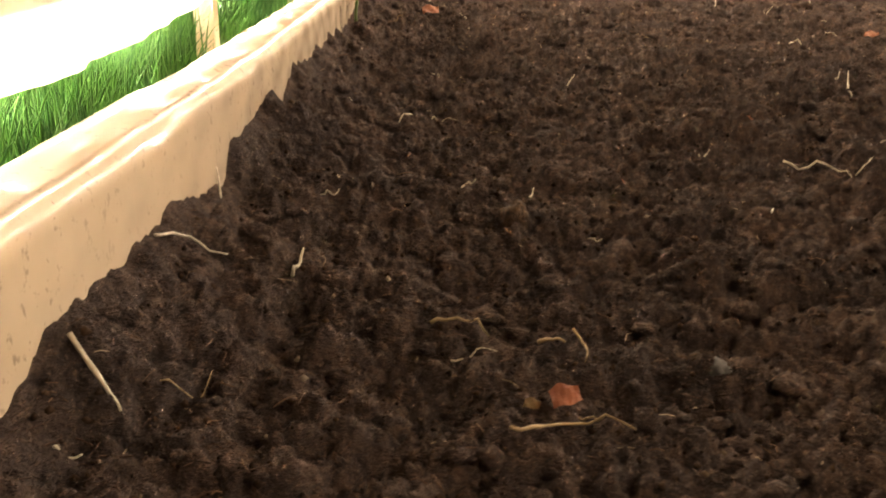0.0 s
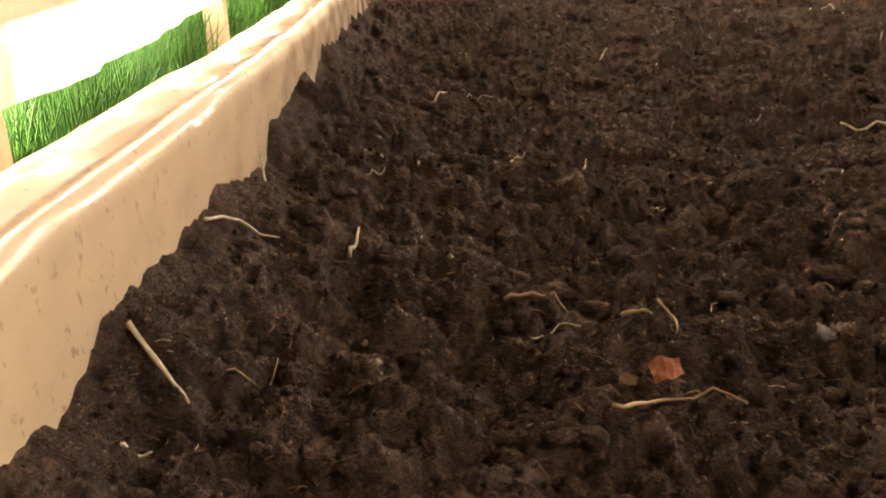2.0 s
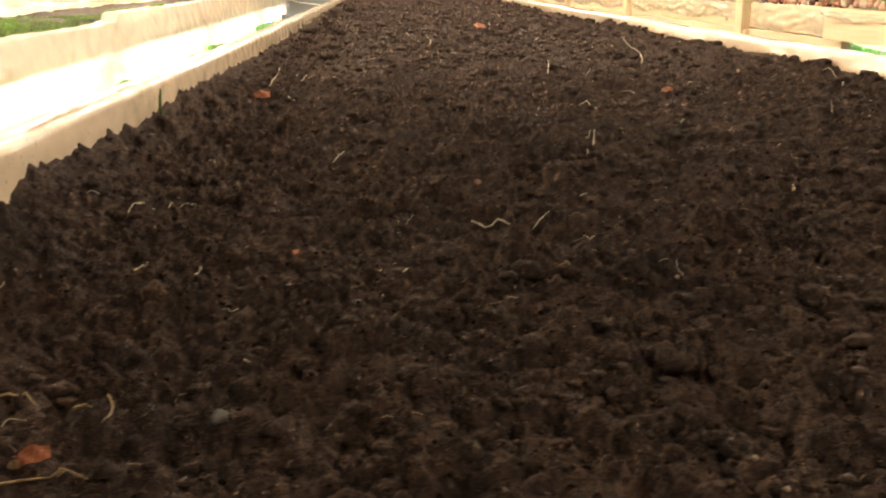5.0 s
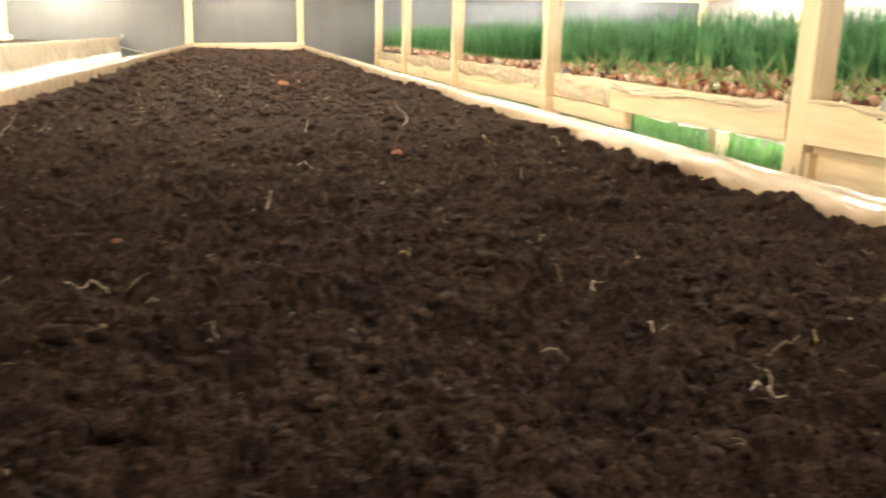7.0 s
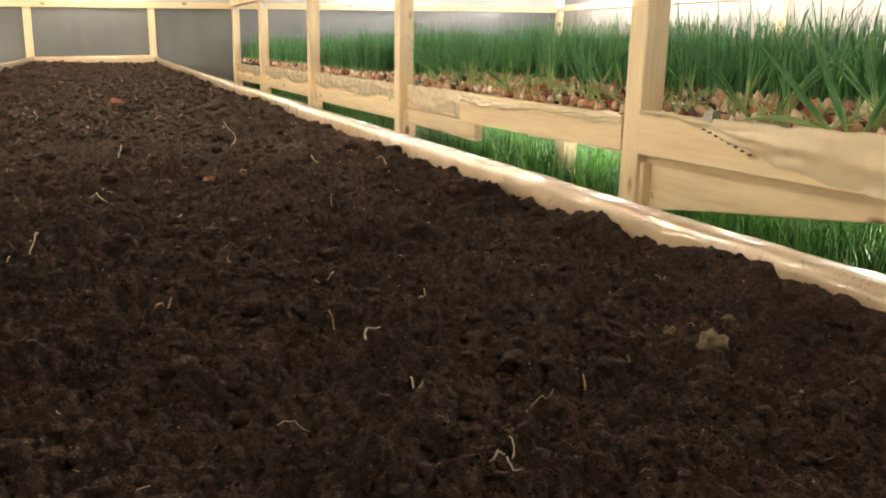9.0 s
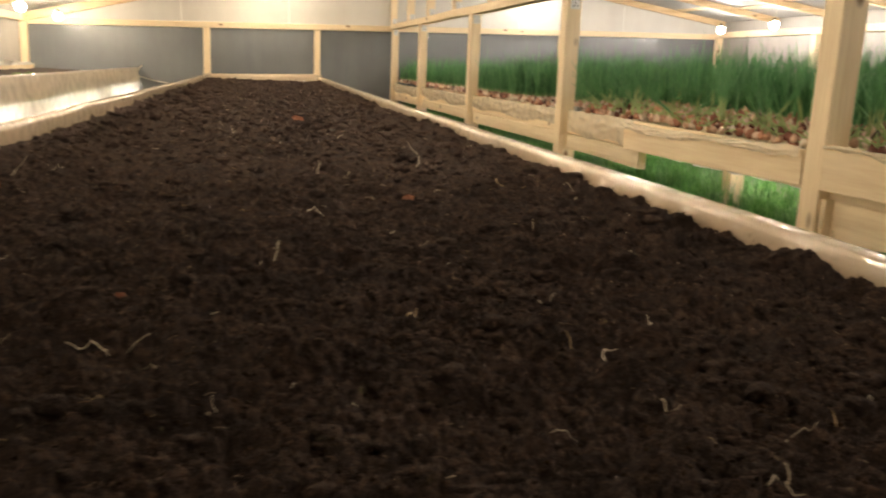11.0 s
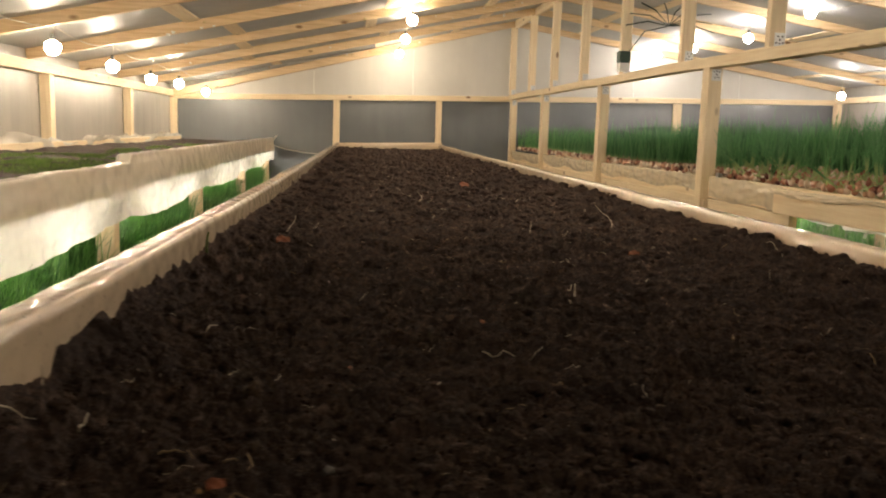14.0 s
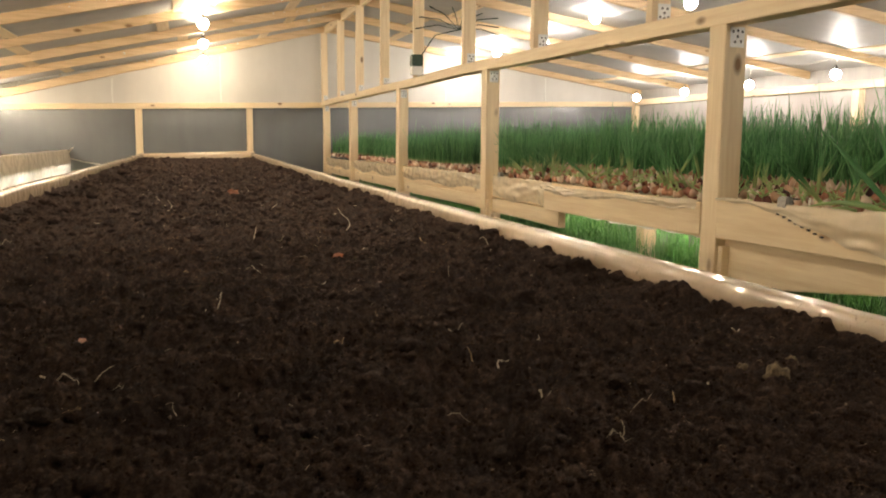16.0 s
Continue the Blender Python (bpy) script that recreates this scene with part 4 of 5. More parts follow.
def tray_soil(u, v):
    return u, v, 0.065 + 0.014 * vnoise(u * 6, v * 6, 41) + 0.008 * vnoise(u * 24, v * 24, 42) + 0.02 * np.clip(v - 4, 0, 1)


s = sheet("tray_soil", tray_soil, np.linspace(XW + 0.19, XR, 70), np.linspace(0.5, 13.6, 420), TRAY_SOIL)
tagged(s, "dark soil in the upper rack tray", "soil", kind="stuff")
r = np.random.RandomState(21)
N = 38000
by = 0.8 + 9.5 * r.rand(N) ** 1.2
bx = XR - 0.10 - 1.2 * r.rand(N)
keep = vnoise(bx * 3, by * 2.2, 51) + 0.60 - 0.11 * by - 0.5 * (bx < XR - 0.7) > 0.0
bx, by = bx[keep], by[keep]
_, _, bz = tray_soil(bx, by)
s = blades("seedlings", np.stack([bx, by, bz], -1), 0.016 + 0.020 * r.rand(len(bx)), np.full(len(bx), 0.0022), 0.3 + 0.5 * r.rand(len(bx)), SPROUT, 2, 22)
tagged(s, "low green seedlings sprouting in the tray soil", "seedlings", kind="stuff")


def film_edge(y):
    """Lower edge of the hung film: a ragged, drooping line."""
    z = np.interp(y, [-3, 0.5, 1.6, 2.15, 2.62, 2.66, 3.4, 4.1, 4.6, 5.0, 5.6, 6.5, 7.3, 8.0, 9.0, 9.7, 10.6, 11.5, 12.4, 13.6],
                  [-0.27, -0.28, -0.26, -0.28, -0.318, -0.295, -0.285, -0.258, -0.236, -0.27, -0.30, -0.24, -0.25, -0.285, -0.28, -0.235, -0.24, -0.27, -0.22, -0.24])
    return z + 0.038 + 0.008 * vnoise(y * 6, y * 0, 61)


def hung(u, v):
    top = tray_top(u) + 0.006 * vnoise(u * 4, u * 0, 62)
    low = film_edge(u)
    inside = np.clip(v, -1, 0)
    t = np.clip(v, 0, 1)
    z = top + 0.007 * (v < 0.02) + (low - top) * t - 0.05 * np.clip(-v - 0.75, 0, 1)
    fold = 0.014 * vnoise(u * 2.2 + t, t * 1.6, 63) + 0.005 * vnoise(u * 6 - 2 * t, t * 3.4, 64) + 0.012 * np.exp(-((u - 4.66 - 0.15 * t) / 0.10) ** 2) + 0.010 * (1 - np.abs(vnoise(u * 3.2 + 2.5 * t, t * 2.2 - u, 66))) ** 4 + 0.006 * (1 - np.abs(vnoise(u * 8 - 3 * t, t * 5 + u * 2, 67))) ** 4
    board = np.clip((0.20 - (top - z)) / 0.05, 0, 1)
    x = XR + 0.050 + np.abs(fold) * (0.7 + 0.5 * (1 - board)) + inside * 0.085 + 0.045 * np.sin(np.clip(t * 1.25, 0, 1) * 1.5708) * (0.6 + 0.4 * vnoise(u * 2.6, t * 2, 68)) - 0.03 * np.clip(t - 0.6, 0, 1)
    return x, u, z + 0.004 * (v < 0.05) * vnoise(u * 15, v, 65)


for ya, yb, gap in ((Y0 + 0.2, 2.64, 0.025), (2.60, 4.70, 0.025), (4.64, 13.62, 0.05)):
    s = sheet("hung_film", hung, np.arange(ya, yb, gap), np.linspace(-1, 1, 44), FILM_HUNG)
    tagged(s, "milky plastic film sheet hung over the rack front", "plastic film", "film sheets on the rack")


def back_film(u, v):
    z = 0.05 + v * (0.125 + 0.06 * vnoise(u * 1.3, u * 0, 71) + 0.028 * vnoise(u * 5, u * 0, 72))
    return XW + 0.145 + 0.05 * v + 0.05 * vnoise(u * 4, v * 2.5, 73), u, z + 0.0 * u


s = sheet("hung_film", back_film, np.arange(0.5, 13.6, 0.05), np.linspace(0, 1, 10), FILM_HUNG)
tagged(s, "crumpled milky film along the back of the tray", "plastic film")


def end_fold(u, v):
    return XR + 0.055 + 0.07 * v + 0.02 * vnoise(u * 9, v * 9, 75), 13.5 + 0.12 * u, 0.10 + 0.08 * v + 0.03 * u + 0.02 * vnoise(u * 7, v * 8, 74)


s = sheet("film_scrap", end_fold, np.linspace(0, 1, 10), np.linspace(-0.6, 1, 12), FILM_HUNG)
tagged(s, "crumpled film end tucked at the rack corner", "plastic film")
bm = bmesh.new()
tube(bm, [(XR + 0.06, 13.55, 0.03), (-0.9, 13.62, -0.03), (-0.6, 13.66, -0.08), (-0.25, 13.66, -0.10), (-0.05, 13.67, -0.09)], 0.008, 6)
tagged(part("cord", bm, CABLE, None, "", True), "pale cord strung along the end wall", "cord")

N = 13500
by = Y0 + 0.4 + (13.3 - Y0) * r.rand(N)
near = r.rand(N) < 0.45
bx = np.where(near, XR - 0.09 - 0.20 * r.rand(N), XR - 0.02 - 1.3 * r.rand(N))
bx = np.where(r.rand(N) < 0.05, XR + 0.03, bx)
hgt = 0.26 + 0.26 * r.rand(N)
hgt = np.where(bx > XR - 0.03, 0.14 + 0.16 * r.rand(N), hgt)
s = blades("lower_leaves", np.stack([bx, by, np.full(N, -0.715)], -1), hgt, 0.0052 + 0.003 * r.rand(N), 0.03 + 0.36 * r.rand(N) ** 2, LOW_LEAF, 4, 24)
tagged(s, "dense green onion leaves on the lower shelf", "onion leaves", kind="stuff")

# ---- east rack: posts, rail, trays of onions ----
XP = 2.80                       # front faces of the east posts
rack_e = thing("plant_rack", "tall pine post rack with film-lined onion trays", "rack")


def rail_z(y):
    return float(np.interp(y, [-3, 3.2, 5.5, 13.6], [0.80, 0.84, 0.877, 0.905]))


def bracket(parent, x, y, z, up):
    """A perforated zinc plate with screws, on the camera-side face of a post."""
    bm = bmesh.new()
    slab(bm, x - 0.035, x + 0.035, y - 0.003, y, z - 0.042, z + 0.042)
    bmesh.ops.bevel(bm, geom=bm.edges[:], offset=0.0012, segments=1, affect="EDGES")
    plate = part("bracket", bm, METAL, parent, "perforated zinc corner bracket")
    bm = bmesh.new()
    for dx, dz in ((-0.022, 0.022), (0.0, 0.026), (0.022, 0.022), (-0.012, -0.02), (0.016, -0.018), (0.0, 0.002)):
        bmesh.ops.create_circle(bm, cap_ends=True, segments=8, radius=0.0065, matrix=pose(x + dx, y - 0.0045, z + dz * up, 90, 0, 0))
    part("screws", bm, HOLE, plate)


for i, y in enumerate(POST_Y):
    post = timber("post", (XP + 0.053, y, FLOOR), (XP + 0.053, y, rail_z(y) - 0.002), 0.106, 0.115, WOOD_Z, rack_e, up=(0, 1, 0), seed=i + 3)
    bracket(post, XP + 0.055, y - 0.060, rail_z(y) - 0.055, 1)
    foot = timber("post_block", (XP + 0.065, y - 0.075, FLOOR), (XP + 0.065, y - 0.075, -0.095), 0.10, 0.028, WOOD_Z, rack_e, up=(0, 1, 0), seed=i + 4)
bm = bmesh.new()
prev = None
for y in np.linspace(Y0, 13.66, 40):
    zb = rail_z(y) + 0.004 * math.sin(y * 2.2)
    ring = [bm.verts.new(p) for p in ((XP + 0.005, y, zb), (XP + 0.105, y, zb), (XP + 0.105, y, zb + 0.078), (XP + 0.005, y, zb + 0.078))]
    if prev:
        for k in range(4):
            bm.faces.new((prev[k], prev[(k + 1) % 4], ring[(k + 1) % 4], ring[k]))
    else:
        bm.faces.new(ring)
    prev = ring
bm.faces.new(prev[::-1])
bmesh.ops.recalc_face_normals(bm, faces=bm.faces)
bmesh.ops.bevel(bm, geom=[e for e in bm.edges if abs((e.verts[0].co - e.verts[1].co).normalized().y) > 0.9], offset=0.004, segments=1, affect="EDGES")
part("rail", bm, WOOD_Y, rack_e, "long pine rail on the posts")
for i, y in enumerate(RAFTER_Y):
    zt = 2.16
    up = timber("upper_post", (XP + 0.055, y + 0.02, rail_z(y) + 0.080), (XP + 0.055, y + 0.02, zt), 0.105, 0.055, WOOD_Z, rack_e, up=(0, 1, 0), seed=i + 13)
    bracket(up, XP + 0.070, y + 0.02 - 0.030, rail_z(y) + 0.125, -1)
timber("ridge_beam", (XP + 0.08, Y0, 2.14), (XP + 0.08, 13.68, 2.14), 0.05, 0.14, WOOD_Y, rack_e, segs=10)

# boards between the posts
bays = list(zip(POST_Y, POST_Y[1:]))
for i, (ya, yb) in enumerate(bays):
    a, b = ya + 0.062, yb - 0.062
    zt = (0.10, 0.082, 0.072, 0.06, 0.05)[i]
    timber("tray_board", (XP + 0.075 + 0.06 * (i == 0), a, zt - 0.082), (XP + 0.075 + 0.06 * (i == 0), b, zt - 0.082), 0.035, 0.155, WOOD_Y, rack_e, seed=i, wander=0.004)
    za, zb, high = (0.010, -0.180, 0.215) if i == 0 else (-0.135, -0.140, 0.105)
    timber("beam", (XP + 0.075, (1.35, 4.30, a, a, a)[i], za), (XP + 0.075, b, zb), 0.05, high, WOOD_Y, rack_e, seed=i + 5, wander=0.004)
timber("front_board", (XP + 0.018, 2.735, 0.012), (XP + 0.018, 4.42, -0.014), 0.04, 0.145, WOOD_Y, rack_e, "short pine board nailed on the tray front", seed=3, wander=0.003)
timber("front_board", (XP + 0.018, 2.605, 0.018), (XP + 0.018, -0.08, 0.050), 0.04, 0.160, WOOD_Y, rack_e, "pine board with film stapled over it", seed=4, wander=0.003)
bm = bmesh.new()
slab(bm, XP + 0.095, 4.62, Y0 + 0.1, 13.6, -0.03, 0.0)
part("tray_floor", bm, WOOD_X, rack_e)
bm = bmesh.new()
slab(bm, XP + 0.02, 4.62, Y0 + 0.1, 13.6, -0.80, -0.76)
part("lower_shelf", bm, WOOD_X, rack_e)
timber("lower_board", (XP + 0.16, Y0 + 0.1, -0.68), (XP + 0.16, 13.6, -0.68), 0.035, 0.20, WOOD_Y, rack_e, segs=9)
for i, y in enumerate((1.2, 4.1, 6.9, 9.7, 12.4)):
    timber("lower_post", (XP + 0.55, y, FLOOR), (XP + 0.55, y, -0.04), 0.09, 0.09, WOOD_Z, rack_e, up=(0, 1, 0), seed=i + 30)


def tray_film(a, b, zt, drop, xo, seed):
    """Crumpled film over a tray edge: drop is how far it hangs down outside, as a function of y."""
    def fn(u, v):
        top = zt(u) + 0.007 * vnoise(u * 5, u * 0, seed) + 0.004 * vnoise(u * 17, u * 0, seed + 1)
        t = np.clip(v, 0, 1)
        ins = np.clip(-v, 0, 1)
        wr = 0.010 * vnoise(u * 6, t * 2.5, seed + 2) + 0.006 * vnoise(u * 16, t * 5, seed + 3) + 0.008 * (1 - np.abs(vnoise(u * 5 + 2 * t, t * 3 - u, seed + 5))) ** 4
        return xo + 0.07 * ins - 0.004 - np.abs(wr) - 0.006 * np.sin(3.14 * t), u, top - drop(u) * t - 0.05 * ins * ins + wr * 0.4 * ins
    s = sheet("tray_film", fn, np.arange(a, b, 0.025), np.linspace(-1, 1, 26), FILM_TRAY)
    return tagged(s, "crumpled clear film folded over the tray edge", "plastic film")


tray_film(4.40, 5.50, lambda u: 0.090 + 0 * u, lambda u: 0.16 + 0.01 * np.sin(u * 9), XP + 0.056, 101)
tray_film(2.74, 4.45, lambda u: 0.098 - 0.018 * (u - 2.7) - 0.012 * np.sin(2.2 * (u - 2.74)), lambda u: 0.035 + 0.014 * np.sin(u * 7) + 0.03 * np.clip(1 - np.abs(u - 4.2) / 0.25, 0, 1), XP - 0.006, 105)
tray_film(-0.08, 2.60, lambda u: np.interp(u, [-0.1, 1.7, 2.6], [0.140, 0.128, 0.108]), lambda u: np.interp(u, [-0.1, 1.3, 1.6, 1.85, 2.0, 2.2, 2.35, 2.6], [0.18, 0.175, 0.165, 0.125, 0.09, 0.04, 0.018, 0.014]) + 0.004 * np.sin(u * 31), XP - 0.006, 109)
for i, (ya, yb) in enumerate(bays[2:]):
    tray_film(ya + 0.06, yb - 0.06, lambda u, k=i: 0.078 - 0.012 * k + 0 * u, lambda u: 0.12 + 0.015 * np.sin(u * 5), XP + 0.056, 113 + 4 * i)


def strip(u, v):
    low = 0.10 + 0.05 * np.abs(vnoise(u * 3, u * 0, 131)) + 0.03 * np.abs(vnoise(u * 11, u * 0, 132))
    return XP + 0.42 + 0.03 * vnoise(u * 5, v * 2, 133), u, -0.035 - v * low


tagged(sheet("hung_film", strip, np.arange(0.4, 8.2, 0.03), np.linspace(0, 1, 8), FILM_HUNG), "ragged milky film hanging under the onion tray", "plastic film")

# binder clip and staples on the near tray
clip = thing("binder_clip", "grey metal spring clip holding film on tray", "clip")
bm = bmesh.new()
slab(bm, XP - 0.016, XP + 0.016, 2.16, 2.22, 0.088, 0.145)
bmesh.ops.bevel(bm, geom=bm.edges[:], offset=0.006, segments=2, affect="EDGES")
part("jaw", bm, CLIP, clip)
bm = bmesh.new()
tube(bm, [(XP + 0.0, 2.17, 0.14), (XP + 0.05, 2.172, 0.135), (XP + 0.06, 2.19, 0.132), (XP + 0.05, 2.208, 0.135), (XP + 0.0, 2.21, 0.14)], 0.003, 6)
part("handle", bm, BLACK, clip)
for i in range(9):
    t = i / 8
    bm = bmesh.new()
    slab(bm, XP - 0.010, XP - 0.003, 2.245 - 0.27 * t, 2.258 - 0.27 * t, 0.082 - 0.072 * t, 0.089 - 0.072 * t)
    tagged(part("staple", bm, BLACK), "black staple in the tray board", "staple", "staples along the film edge")
clip2 = copy_thing(clip, pose(0.065, 3.17, -0.03))

# onions: the ones at the front are single plants
variants = []
for k in range(6):
    rr = random.Random(k + 5)
    plant = thing("onion_plant", "sprouting onion bulb with upright green leaves in tray", "onion", (0, 0, -30), "onions in the tray")
    bm = bmesh.new()
    s = rr.uniform(0.016, 0.025)
    lathe(bm, [(s * 0.25, 0), (s * 0.8, s * 0.25), (s, s * 0.85), (s * 0.82, s * 1.5), (s * 0.42, s * 2.0), (s * 0.24, s * 2.5)], 9)
    part("bulb", bm, BULB_SKIN, plant, "", True)
    for j in range(rr.choice((2, 3)) if k < 4 else rr.choice((3, 4))):
        a, ln, h = rr.uniform(0, 6.28), rr.uniform(0.01, 0.05), rr.uniform(0.015, 0.05) if k < 4 else rr.uniform(0.15, 0.36)
        pts = [(math.cos(a) * (0.004 + ln * t ** 1.8), math.sin(a) * (0.004 + ln * t ** 1.8), s * 2.2 + h * t) for t in (0, 0.25, 0.5, 0.75, 1)]
        bm = bmesh.new()
        tube(bm, pts, [0.0032, 0.0042, 0.0040, 0.0028, 0.0006], 5)
        leaf = part("leaf", bm, ONION_LEAF, plant, "", True)
    variants.append(plant)
spot = random.Random(9)
count = 0
for row in range(4):
    y = 0.9
    while y < 5.4:
        x = XP + 0.135 + 0.046 * row + spot.uniform(-0.008, 0.008)
        p = copy_thing(variants[spot.choice((0, 0, 1, 1, 2, 2, 3, 3, 4)) if spot.random() < 0.94 else 5], pose(x, y, 0.072 + 0.013 * row + 0.022 * spot.random(), spot.uniform(-50, 50), spot.uniform(-50, 50), spot.uniform(0, 360)))
        count += 1
        y += 0.050 + spot.uniform(-0.006, 0.016)
for v in variants:
    for o in list(v.children_recursive) + [v]:
        bpy.data.objects.remove(o)

# the rest of the crop
r = np.random.RandomState(31)
gx, gy = np.meshgrid(np.arange(XP + 0.13, 4.58, 0.055), np.arange(-1.0, 13.5, 0.056), indexing="ij")
gx = gx + r.uniform(-0.015, 0.015, gx.shape)
gy = gy + r.uniform(-0.015, 0.015, gy.shape)
keep = ~((gx < XP + 0.31) & (gy > 0.87) & (gy < 5.42))
gx, gy = gx[keep], gy[keep]


def bulbs(name, x, y, z, sides=6):
    n = len(x)
    s = r.uniform(0.015, 0.024, n)
    prof = np.array([(0.3, 0.0), (0.95, 0.5), (0.95, 1.1), (0.25, 2.2)])
    ang = np.arange(sides) * 6.2832 / sides
    v = np.zeros((n, len(prof), sides, 3))
    for k, (pr, pz) in enumerate(prof):
        for a in range(sides):
            v[:, k, a, 0] = x + s * pr * math.cos(ang[a])
            v[:, k, a, 1] = y + s * pr * math.sin(ang[a])
            v[:, k, a, 2] = z + s * pz
    f = np.array([(k * sides + a, k * sides + (a + 1) % sides, (k + 1) * sides + (a + 1) % sides, (k + 1) * sides + a) for k in range(len(prof) - 1) for a in range(sides)])
    return arrays(name, v, (np.arange(n)[:, None, None] * len(prof) * sides + f[None]).reshape(-1, 4), BULB_STUFF, None, "", True)


front = gx < XP + 0.75
s = bulbs("onion_bulbs", gx[front], gy[front], 0.066 + 0.055 * np.clip((gx[front] - XP - 0.13) / 0.25, 0, 1) * np.clip((5.8 - gy[front]) / 0.4, 0, 1) + 0.030 * r.rand(front.sum()))
tagged(s, "rows of orange-brown onion bulbs packed in the tray", "onion", kind="stuff")
leafy = gx > XP + np.interp(gy, [0, 4.9, 5.3, 7.0, 9.0], [0.56, 0.52, 0.40, 0.20, 0.14]) + r.uniform(-0.14, 0.05, len(gx))
leafy &= ((gy < 7.9) | (r.rand(len(gx)) < 0.34)) & (vnoise(gx * 6, gy * 6, 83) > -0.62)
lx, ly = np.repeat(gx[leafy], 4), np.repeat(gy[leafy], 4)
lx, ly = lx + r.uniform(-0.010, 0.010, len(lx)), ly + r.uniform(-0.010, 0.010, len(ly))
hh = (0.17 + 0.25 * r.rand(len(lx)) ** 1.5 + 0.09 * (r.rand(len(lx)) < 0.04)) * (1.0 + 0.10 * vnoise(lx * 2, ly * 2, 81) + 0.14 * vnoise(lx * 7, ly * 7, 82)) * np.interp(ly, [7.5, 8.5], [1.0, 0.85])
s = blades("onion_leaves", np.stack([lx, ly, np.full(len(lx), 0.135)], -1), hh, 0.0044 + 0.0018 * r.rand(len(lx)), 0.04 + 0.34 * r.rand(len(lx)) ** 2.5, ONION_LEAF, 4, 33)
tagged(s, "dense upright green onion leaves above the tray", "onion leaves", kind="stuff")
# a few fallen leaves hang over the near tray edge
for i, (y, dy, dz, ln) in enumerate(((1.72, 0.30, 0.27, 0.42), (1.66, 0.16, 0.34, 0.40), (1.60, -0.18, 0.30, 0.38), (1.75, 0.33, 0.10, 0.33), (1.9, 0.2, 0.03, 0.25))):
    bm = bmesh.new()
    pts = [(XP + 0.06 - 0.05 * t, y + dy * t, 0.115 + dz * t - 0.10 * t * t * (i > 2)) for t in (0, 0.2, 0.4, 0.6, 0.8, 1)]
    tube(bm, pts, [0.006, 0.010, 0.011, 0.009, 0.006, 0.001], 6)
    tagged(part("onion_leaf", bm, ONION_LEAF, None, "", True), "broad bent onion leaf leaning over the tray", "leaf", "leaning onion leaves")
N = 11000
by = -0.5 + 14.0 * r.rand(N)
bx = XP + 0.20 + 1.1 * r.rand(N) ** 1.5
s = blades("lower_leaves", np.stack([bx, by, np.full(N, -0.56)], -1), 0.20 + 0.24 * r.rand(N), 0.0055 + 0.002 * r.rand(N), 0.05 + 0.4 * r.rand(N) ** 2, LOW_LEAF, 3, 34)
tagged(s, "green onion leaves on the lower shelf", "onion leaves", kind="stuff")

# ---- lamps ----


def lamp(x, y, z, material, cord_to, label, lit_group):
    """A pear-shaped lit bulb in a black holder on a short cord. The glass is oversized to stand in for bloom."""
    t = thing("hanging_bulb", label, "lamp", (x, y, z), lit_group)
    bm = bmesh.new()
    # radius widened so that the bulb's outline covers its bloom
    lathe(bm, [(0.012, -0.066), (0.037, -0.055), (0.055, -0.028), (0.060, 0.0), (0.053, 0.025), (0.032, 0.040), (0.015, 0.047)], 18)
    part("bulb", bm, material, t, "glowing glass bulb", True)
    bm = bmesh.new()
    lathe(bm, [(0.016, 0.044), (0.019, 0.050), (0.019, 0.076), (0.014, 0.092), (0.006, 0.10)], 10)
    part("socket", bm, BLACK, t, "black lamp holder", True)
    bm = bmesh.new()
    h = max(0.13, cord_to - z)
    tube(bm, [(0, 0, 0.098), (0.012, 0.0, 0.098 + (h - 0.098) * 0.5), (0.0, 0.01, h)], 0.003, 5)
    part("cord", bm, CABLE, t)
    return t


def cable(pts, label, material=CABLE, rad=0.0035):
    bm = bmesh.new()
    path = []
    for a, b in zip(pts, pts[1:]):
        a, b = Vector(a), Vector(b)
        for t in (0, 0.25, 0.5, 0.75):
            p = a.lerp(b, t)
            p.z -= 0.05 * 4 * t * (1 - t) * min(1, (b - a).length)
            path.append(p)
    path.append(Vector(pts[-1]))
    tube(bm, path, rad, 5)
    return tagged(part("cable", bm, material, None, "", True), label, "cable", "lamp cables")


row_a = [(-2.08, y, z) for y, z in ((13.0, 0.845), (11.0, 0.865), (9.45, 0.835), (7.93, 0.872), (6.33, 0.90), (4.60, 0.825), (3.1, 0.85), (1.6, 0.85))]
row_b = [(0.92, 13.05, 1.55), (0.88, 10.85, 1.55), (0.845, 9.05, 1.57), (0.805, 6.77, 1.57), (0.80, 4.75, 1.56), (0.80, 2.7, 1.56)]
# one unseen bulb behind the camera, added to brighten the east posts
fill_row = [(1.90, -0.8, 1.62)]
row_c = [(5.2, y, z) for y, z in ((13.2, 1.69), (11.72, 1.68), (9.95, 1.65), (8.5, 1.77), (6.57, 1.65), (5.0, 1.66), (3.5, 1.66), (1.9, 1.66), (0.2, 1.66), (-1.2, 1.66))]
row_d = [(8.0, y, z) for y, z in ((12.38, 1.11), (10.94, 1.13), (9.38, 1.14), (7.79, 1.17), (6.2, 1.16), (4.6, 1.16), (3.0, 1.16), (1.3, 1.16))]
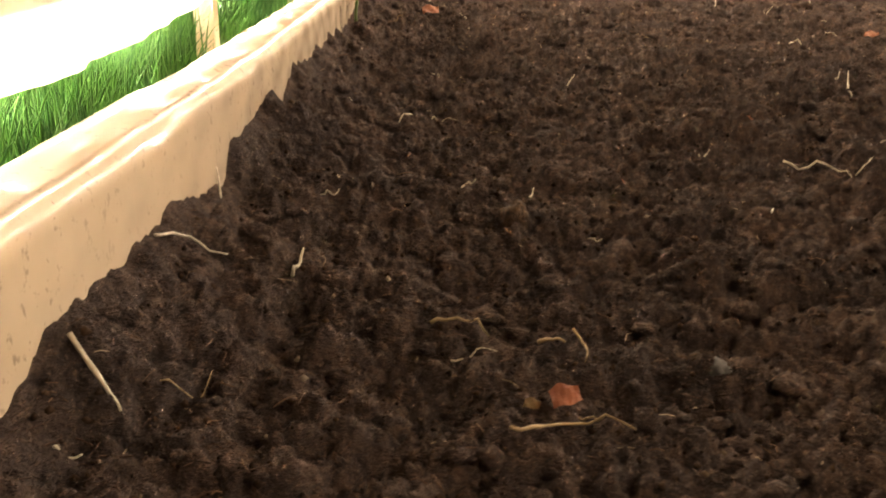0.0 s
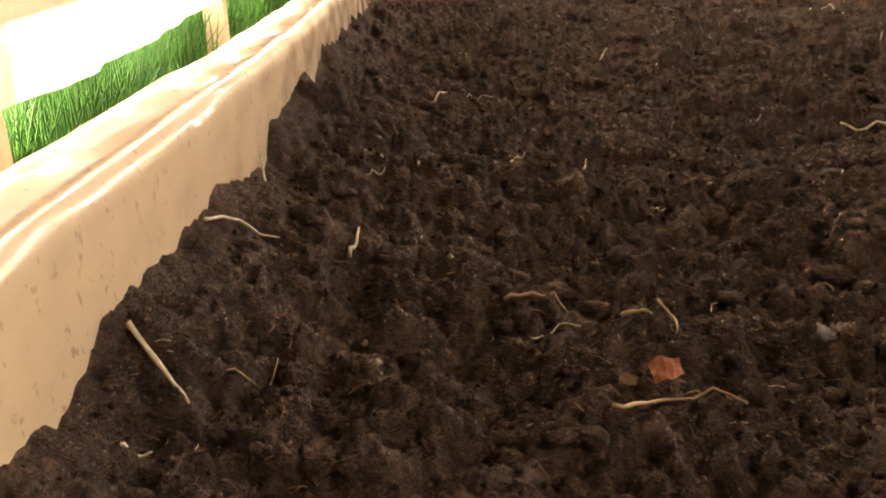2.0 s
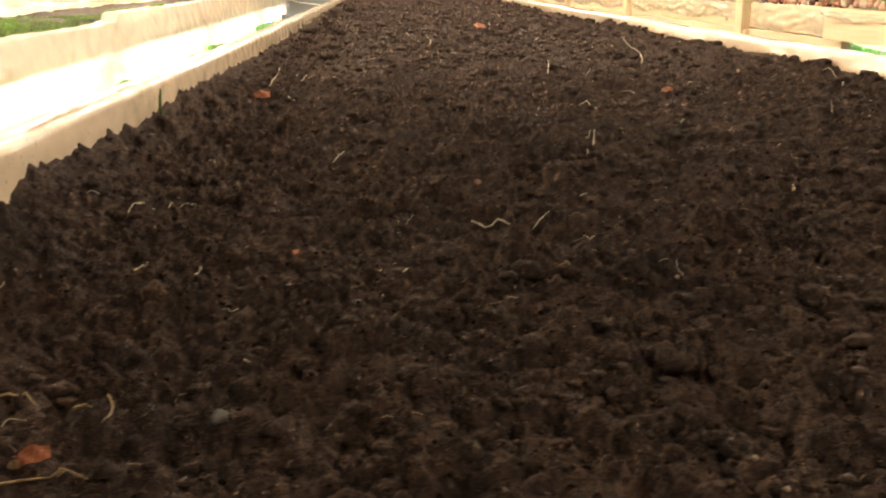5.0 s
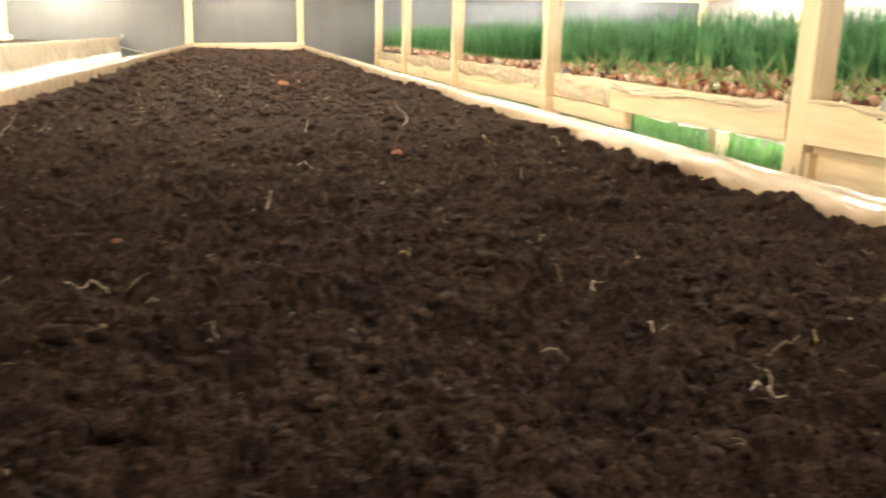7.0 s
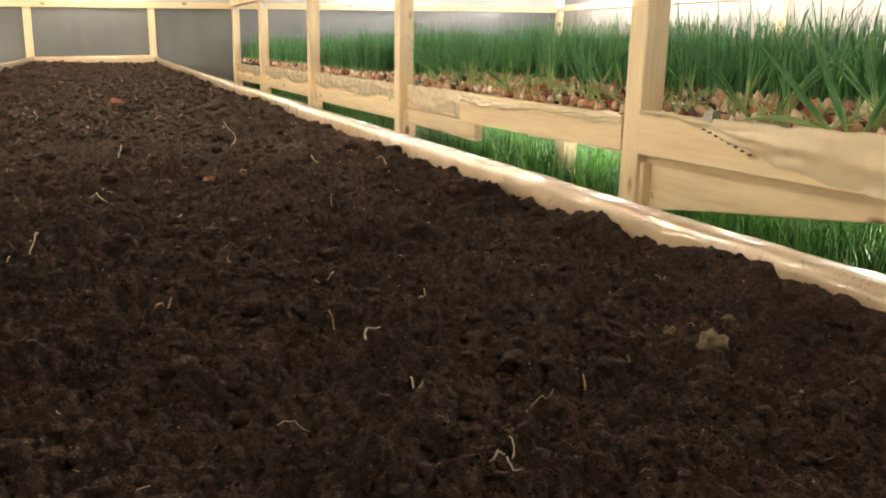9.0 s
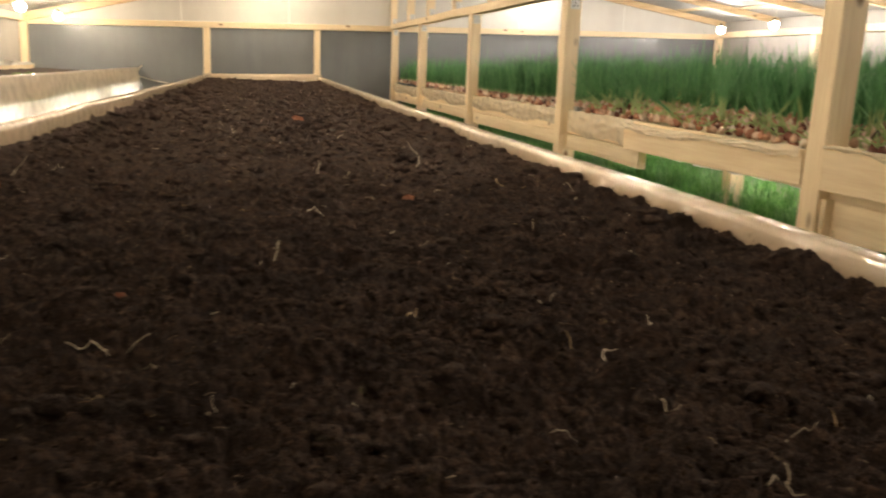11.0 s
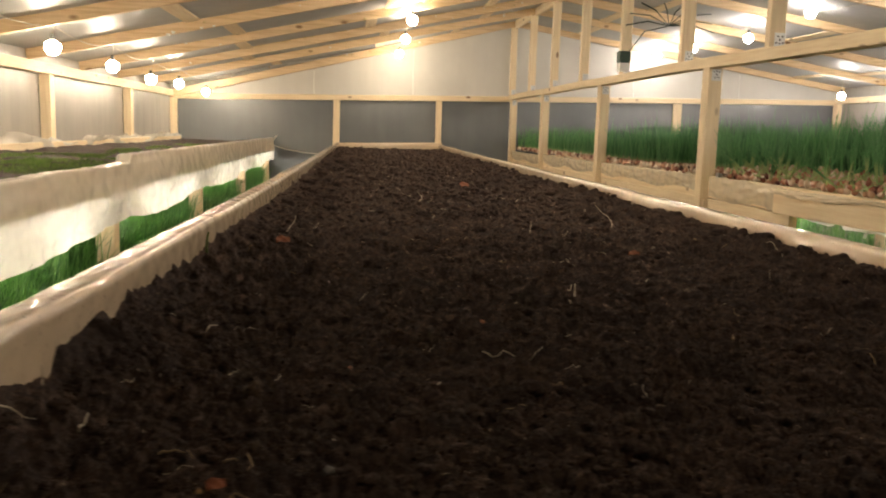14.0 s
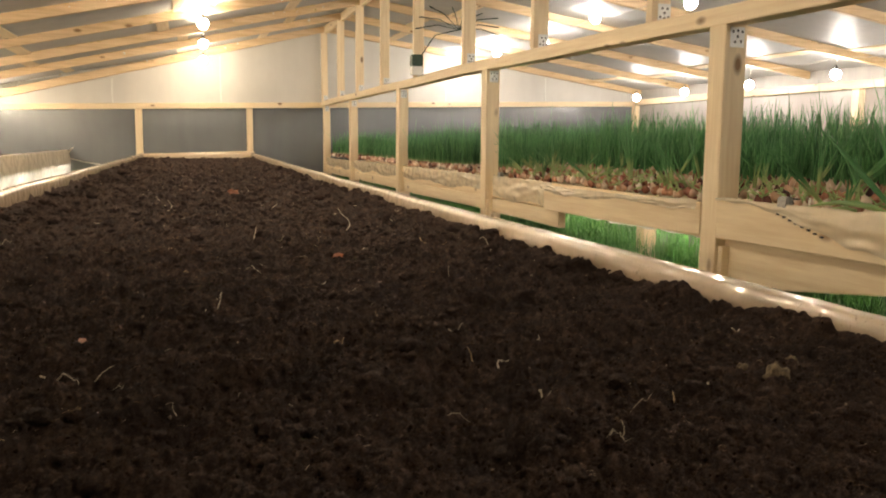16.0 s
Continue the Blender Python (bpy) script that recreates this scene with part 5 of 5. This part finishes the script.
for pts, mat, fz in ((row_a, WARM, roof_w), (row_b, WARM, roof_w), (row_c, COOL, roof_e), (row_d, COOL, roof_e), (fill_row, FILL, roof_w)):
    for x, y, z in pts:
        # the added bulb behind the camera carries this label too
        lamp(x, y, z, mat, fz(x) + 0.05, "lit bulb hanging from the roof on a short cord", "hanging bulbs under the roof")
    if len(pts) > 1:
        cable([(x + 0.01, y + 0.02, fz(x) + 0.03) for x, y, z in pts], "pale cable looped along the rafters")
for y in (0.9, 2.3, 3.55, 5.3, 6.4, 8.2, 9.6, 11.4, 12.6):
    lamp(-1.62, y, -0.22, TUBE, -0.08, "lit bulb hanging under the upper tray", "hanging bulbs inside the rack")
# Unseen bulbs, added behind the boards to brighten the lower leaves
for y in (-0.5, 1.4, 2.9, 4.3, 5.8, 7.6, 10.3):
    lamp(3.85, y, -0.13, UNDER_FILL, -0.04, "unseen bulb added under the onion tray to brighten lower leaves", "hanging bulbs inside the rack")

# ---- junction box and cable bundle on the east posts ----
box = thing("junction_box", "dark green junction box with white base on rail", "junction box")
bm = bmesh.new()
slab(bm, XP - 0.05, XP + 0.06, 7.50, 7.60, 1.06, 1.17)
bmesh.ops.bevel(bm, geom=bm.edges[:], offset=0.008, segments=2, affect="EDGES")
part("lid", bm, GREEN_BOX, box)
bm = bmesh.new()
slab(bm, XP - 0.045, XP + 0.055, 7.505, 7.595, 0.975, 1.058)
bmesh.ops.bevel(bm, geom=bm.edges[:], offset=0.006, segments=2, affect="EDGES")
part("base", bm, WHITE_PLASTIC, box)
rr = random.Random(4)
for i in range(9):
    a = -0.2 + i * 0.42
    k = 0.22 + 0.14 * rr.random()
    q = (XP + 0.42, 7.5, 1.42)
    end = (q[0] + k * math.cos(a) * 1.5, q[1] - 0.2, q[2] + k * math.sin(a) * 0.8 - 0.03)
    bm = bmesh.new()
    tube(bm, [(XP + 0.05, 7.55, 1.16), (XP + 0.18, 7.5, 1.36), q, ((q[0] + end[0]) / 2, q[1] - 0.1, (q[2] + end[2]) / 2 + 0.04), end], 0.006, 5)
    tagged(part("wire", bm, DARK_CABLE, None, "", True), "loose dark wire springing from the junction box", "wire", "loose wires")
# foam squeezed out along the rafters' upper edges, and loose scraps of it


def foam_seam(y, x0, x1, fz, seed):
    """An uneven bead of foam between a rafter's face and the roof lining."""
    r = random.Random(seed)
    bm = bmesh.new()
    pts, rad, x = [], [], x0
    while x < x1:
        pts.append((x, y - 0.030 + r.uniform(-0.004, 0.004), fz(x) + 0.108 + r.uniform(-0.008, 0.004)))
        rad.append(r.choice((0.004, 0.007, 0.012, 0.018)) * r.uniform(0.7, 1.2))
        x += r.uniform(0.02, 0.06)
    tube(bm, pts, rad, 6)
    return tagged(part("foam_seam", bm, FOAM, None, "", True), "yellowish hardened foam bead along a rafter", "foam", "foam beads on rafters")


for k in range(4, len(RAFTER_Y) - 1):
    foam_seam(RAFTER_Y[k], -0.9 + 0.3 * math.sin(k * 1.9), 2.5 - 0.2 * math.sin(k), roof_w, k)
    foam_seam(RAFTER_Y[k], 3.2, 6.5 + 0.5 * math.sin(k * 2.3), roof_e, k + 20)
for i in range(90):
    k = rr.randrange(3, len(RAFTER_Y))
    x = rr.uniform(-2.0, 2.4)
    bm = bmesh.new()
    bmesh.ops.create_icosphere(bm, subdivisions=1, radius=rr.uniform(0.008, 0.022))
    for v in bm.verts:
        v.co = v.co * rr.uniform(0.7, 1.3)
        v.co.z *= 0.8
    ob = part("foam_scrap", bm, WHITE_PLASTIC if i % 3 else FOAM)
    ob.location = (x, RAFTER_Y[k] - 0.030, roof_w(x) + rr.uniform(0.0, 0.11))
    tagged(ob, "yellowish foam scrap stuck to a rafter", "foam", "foam scraps on rafters")
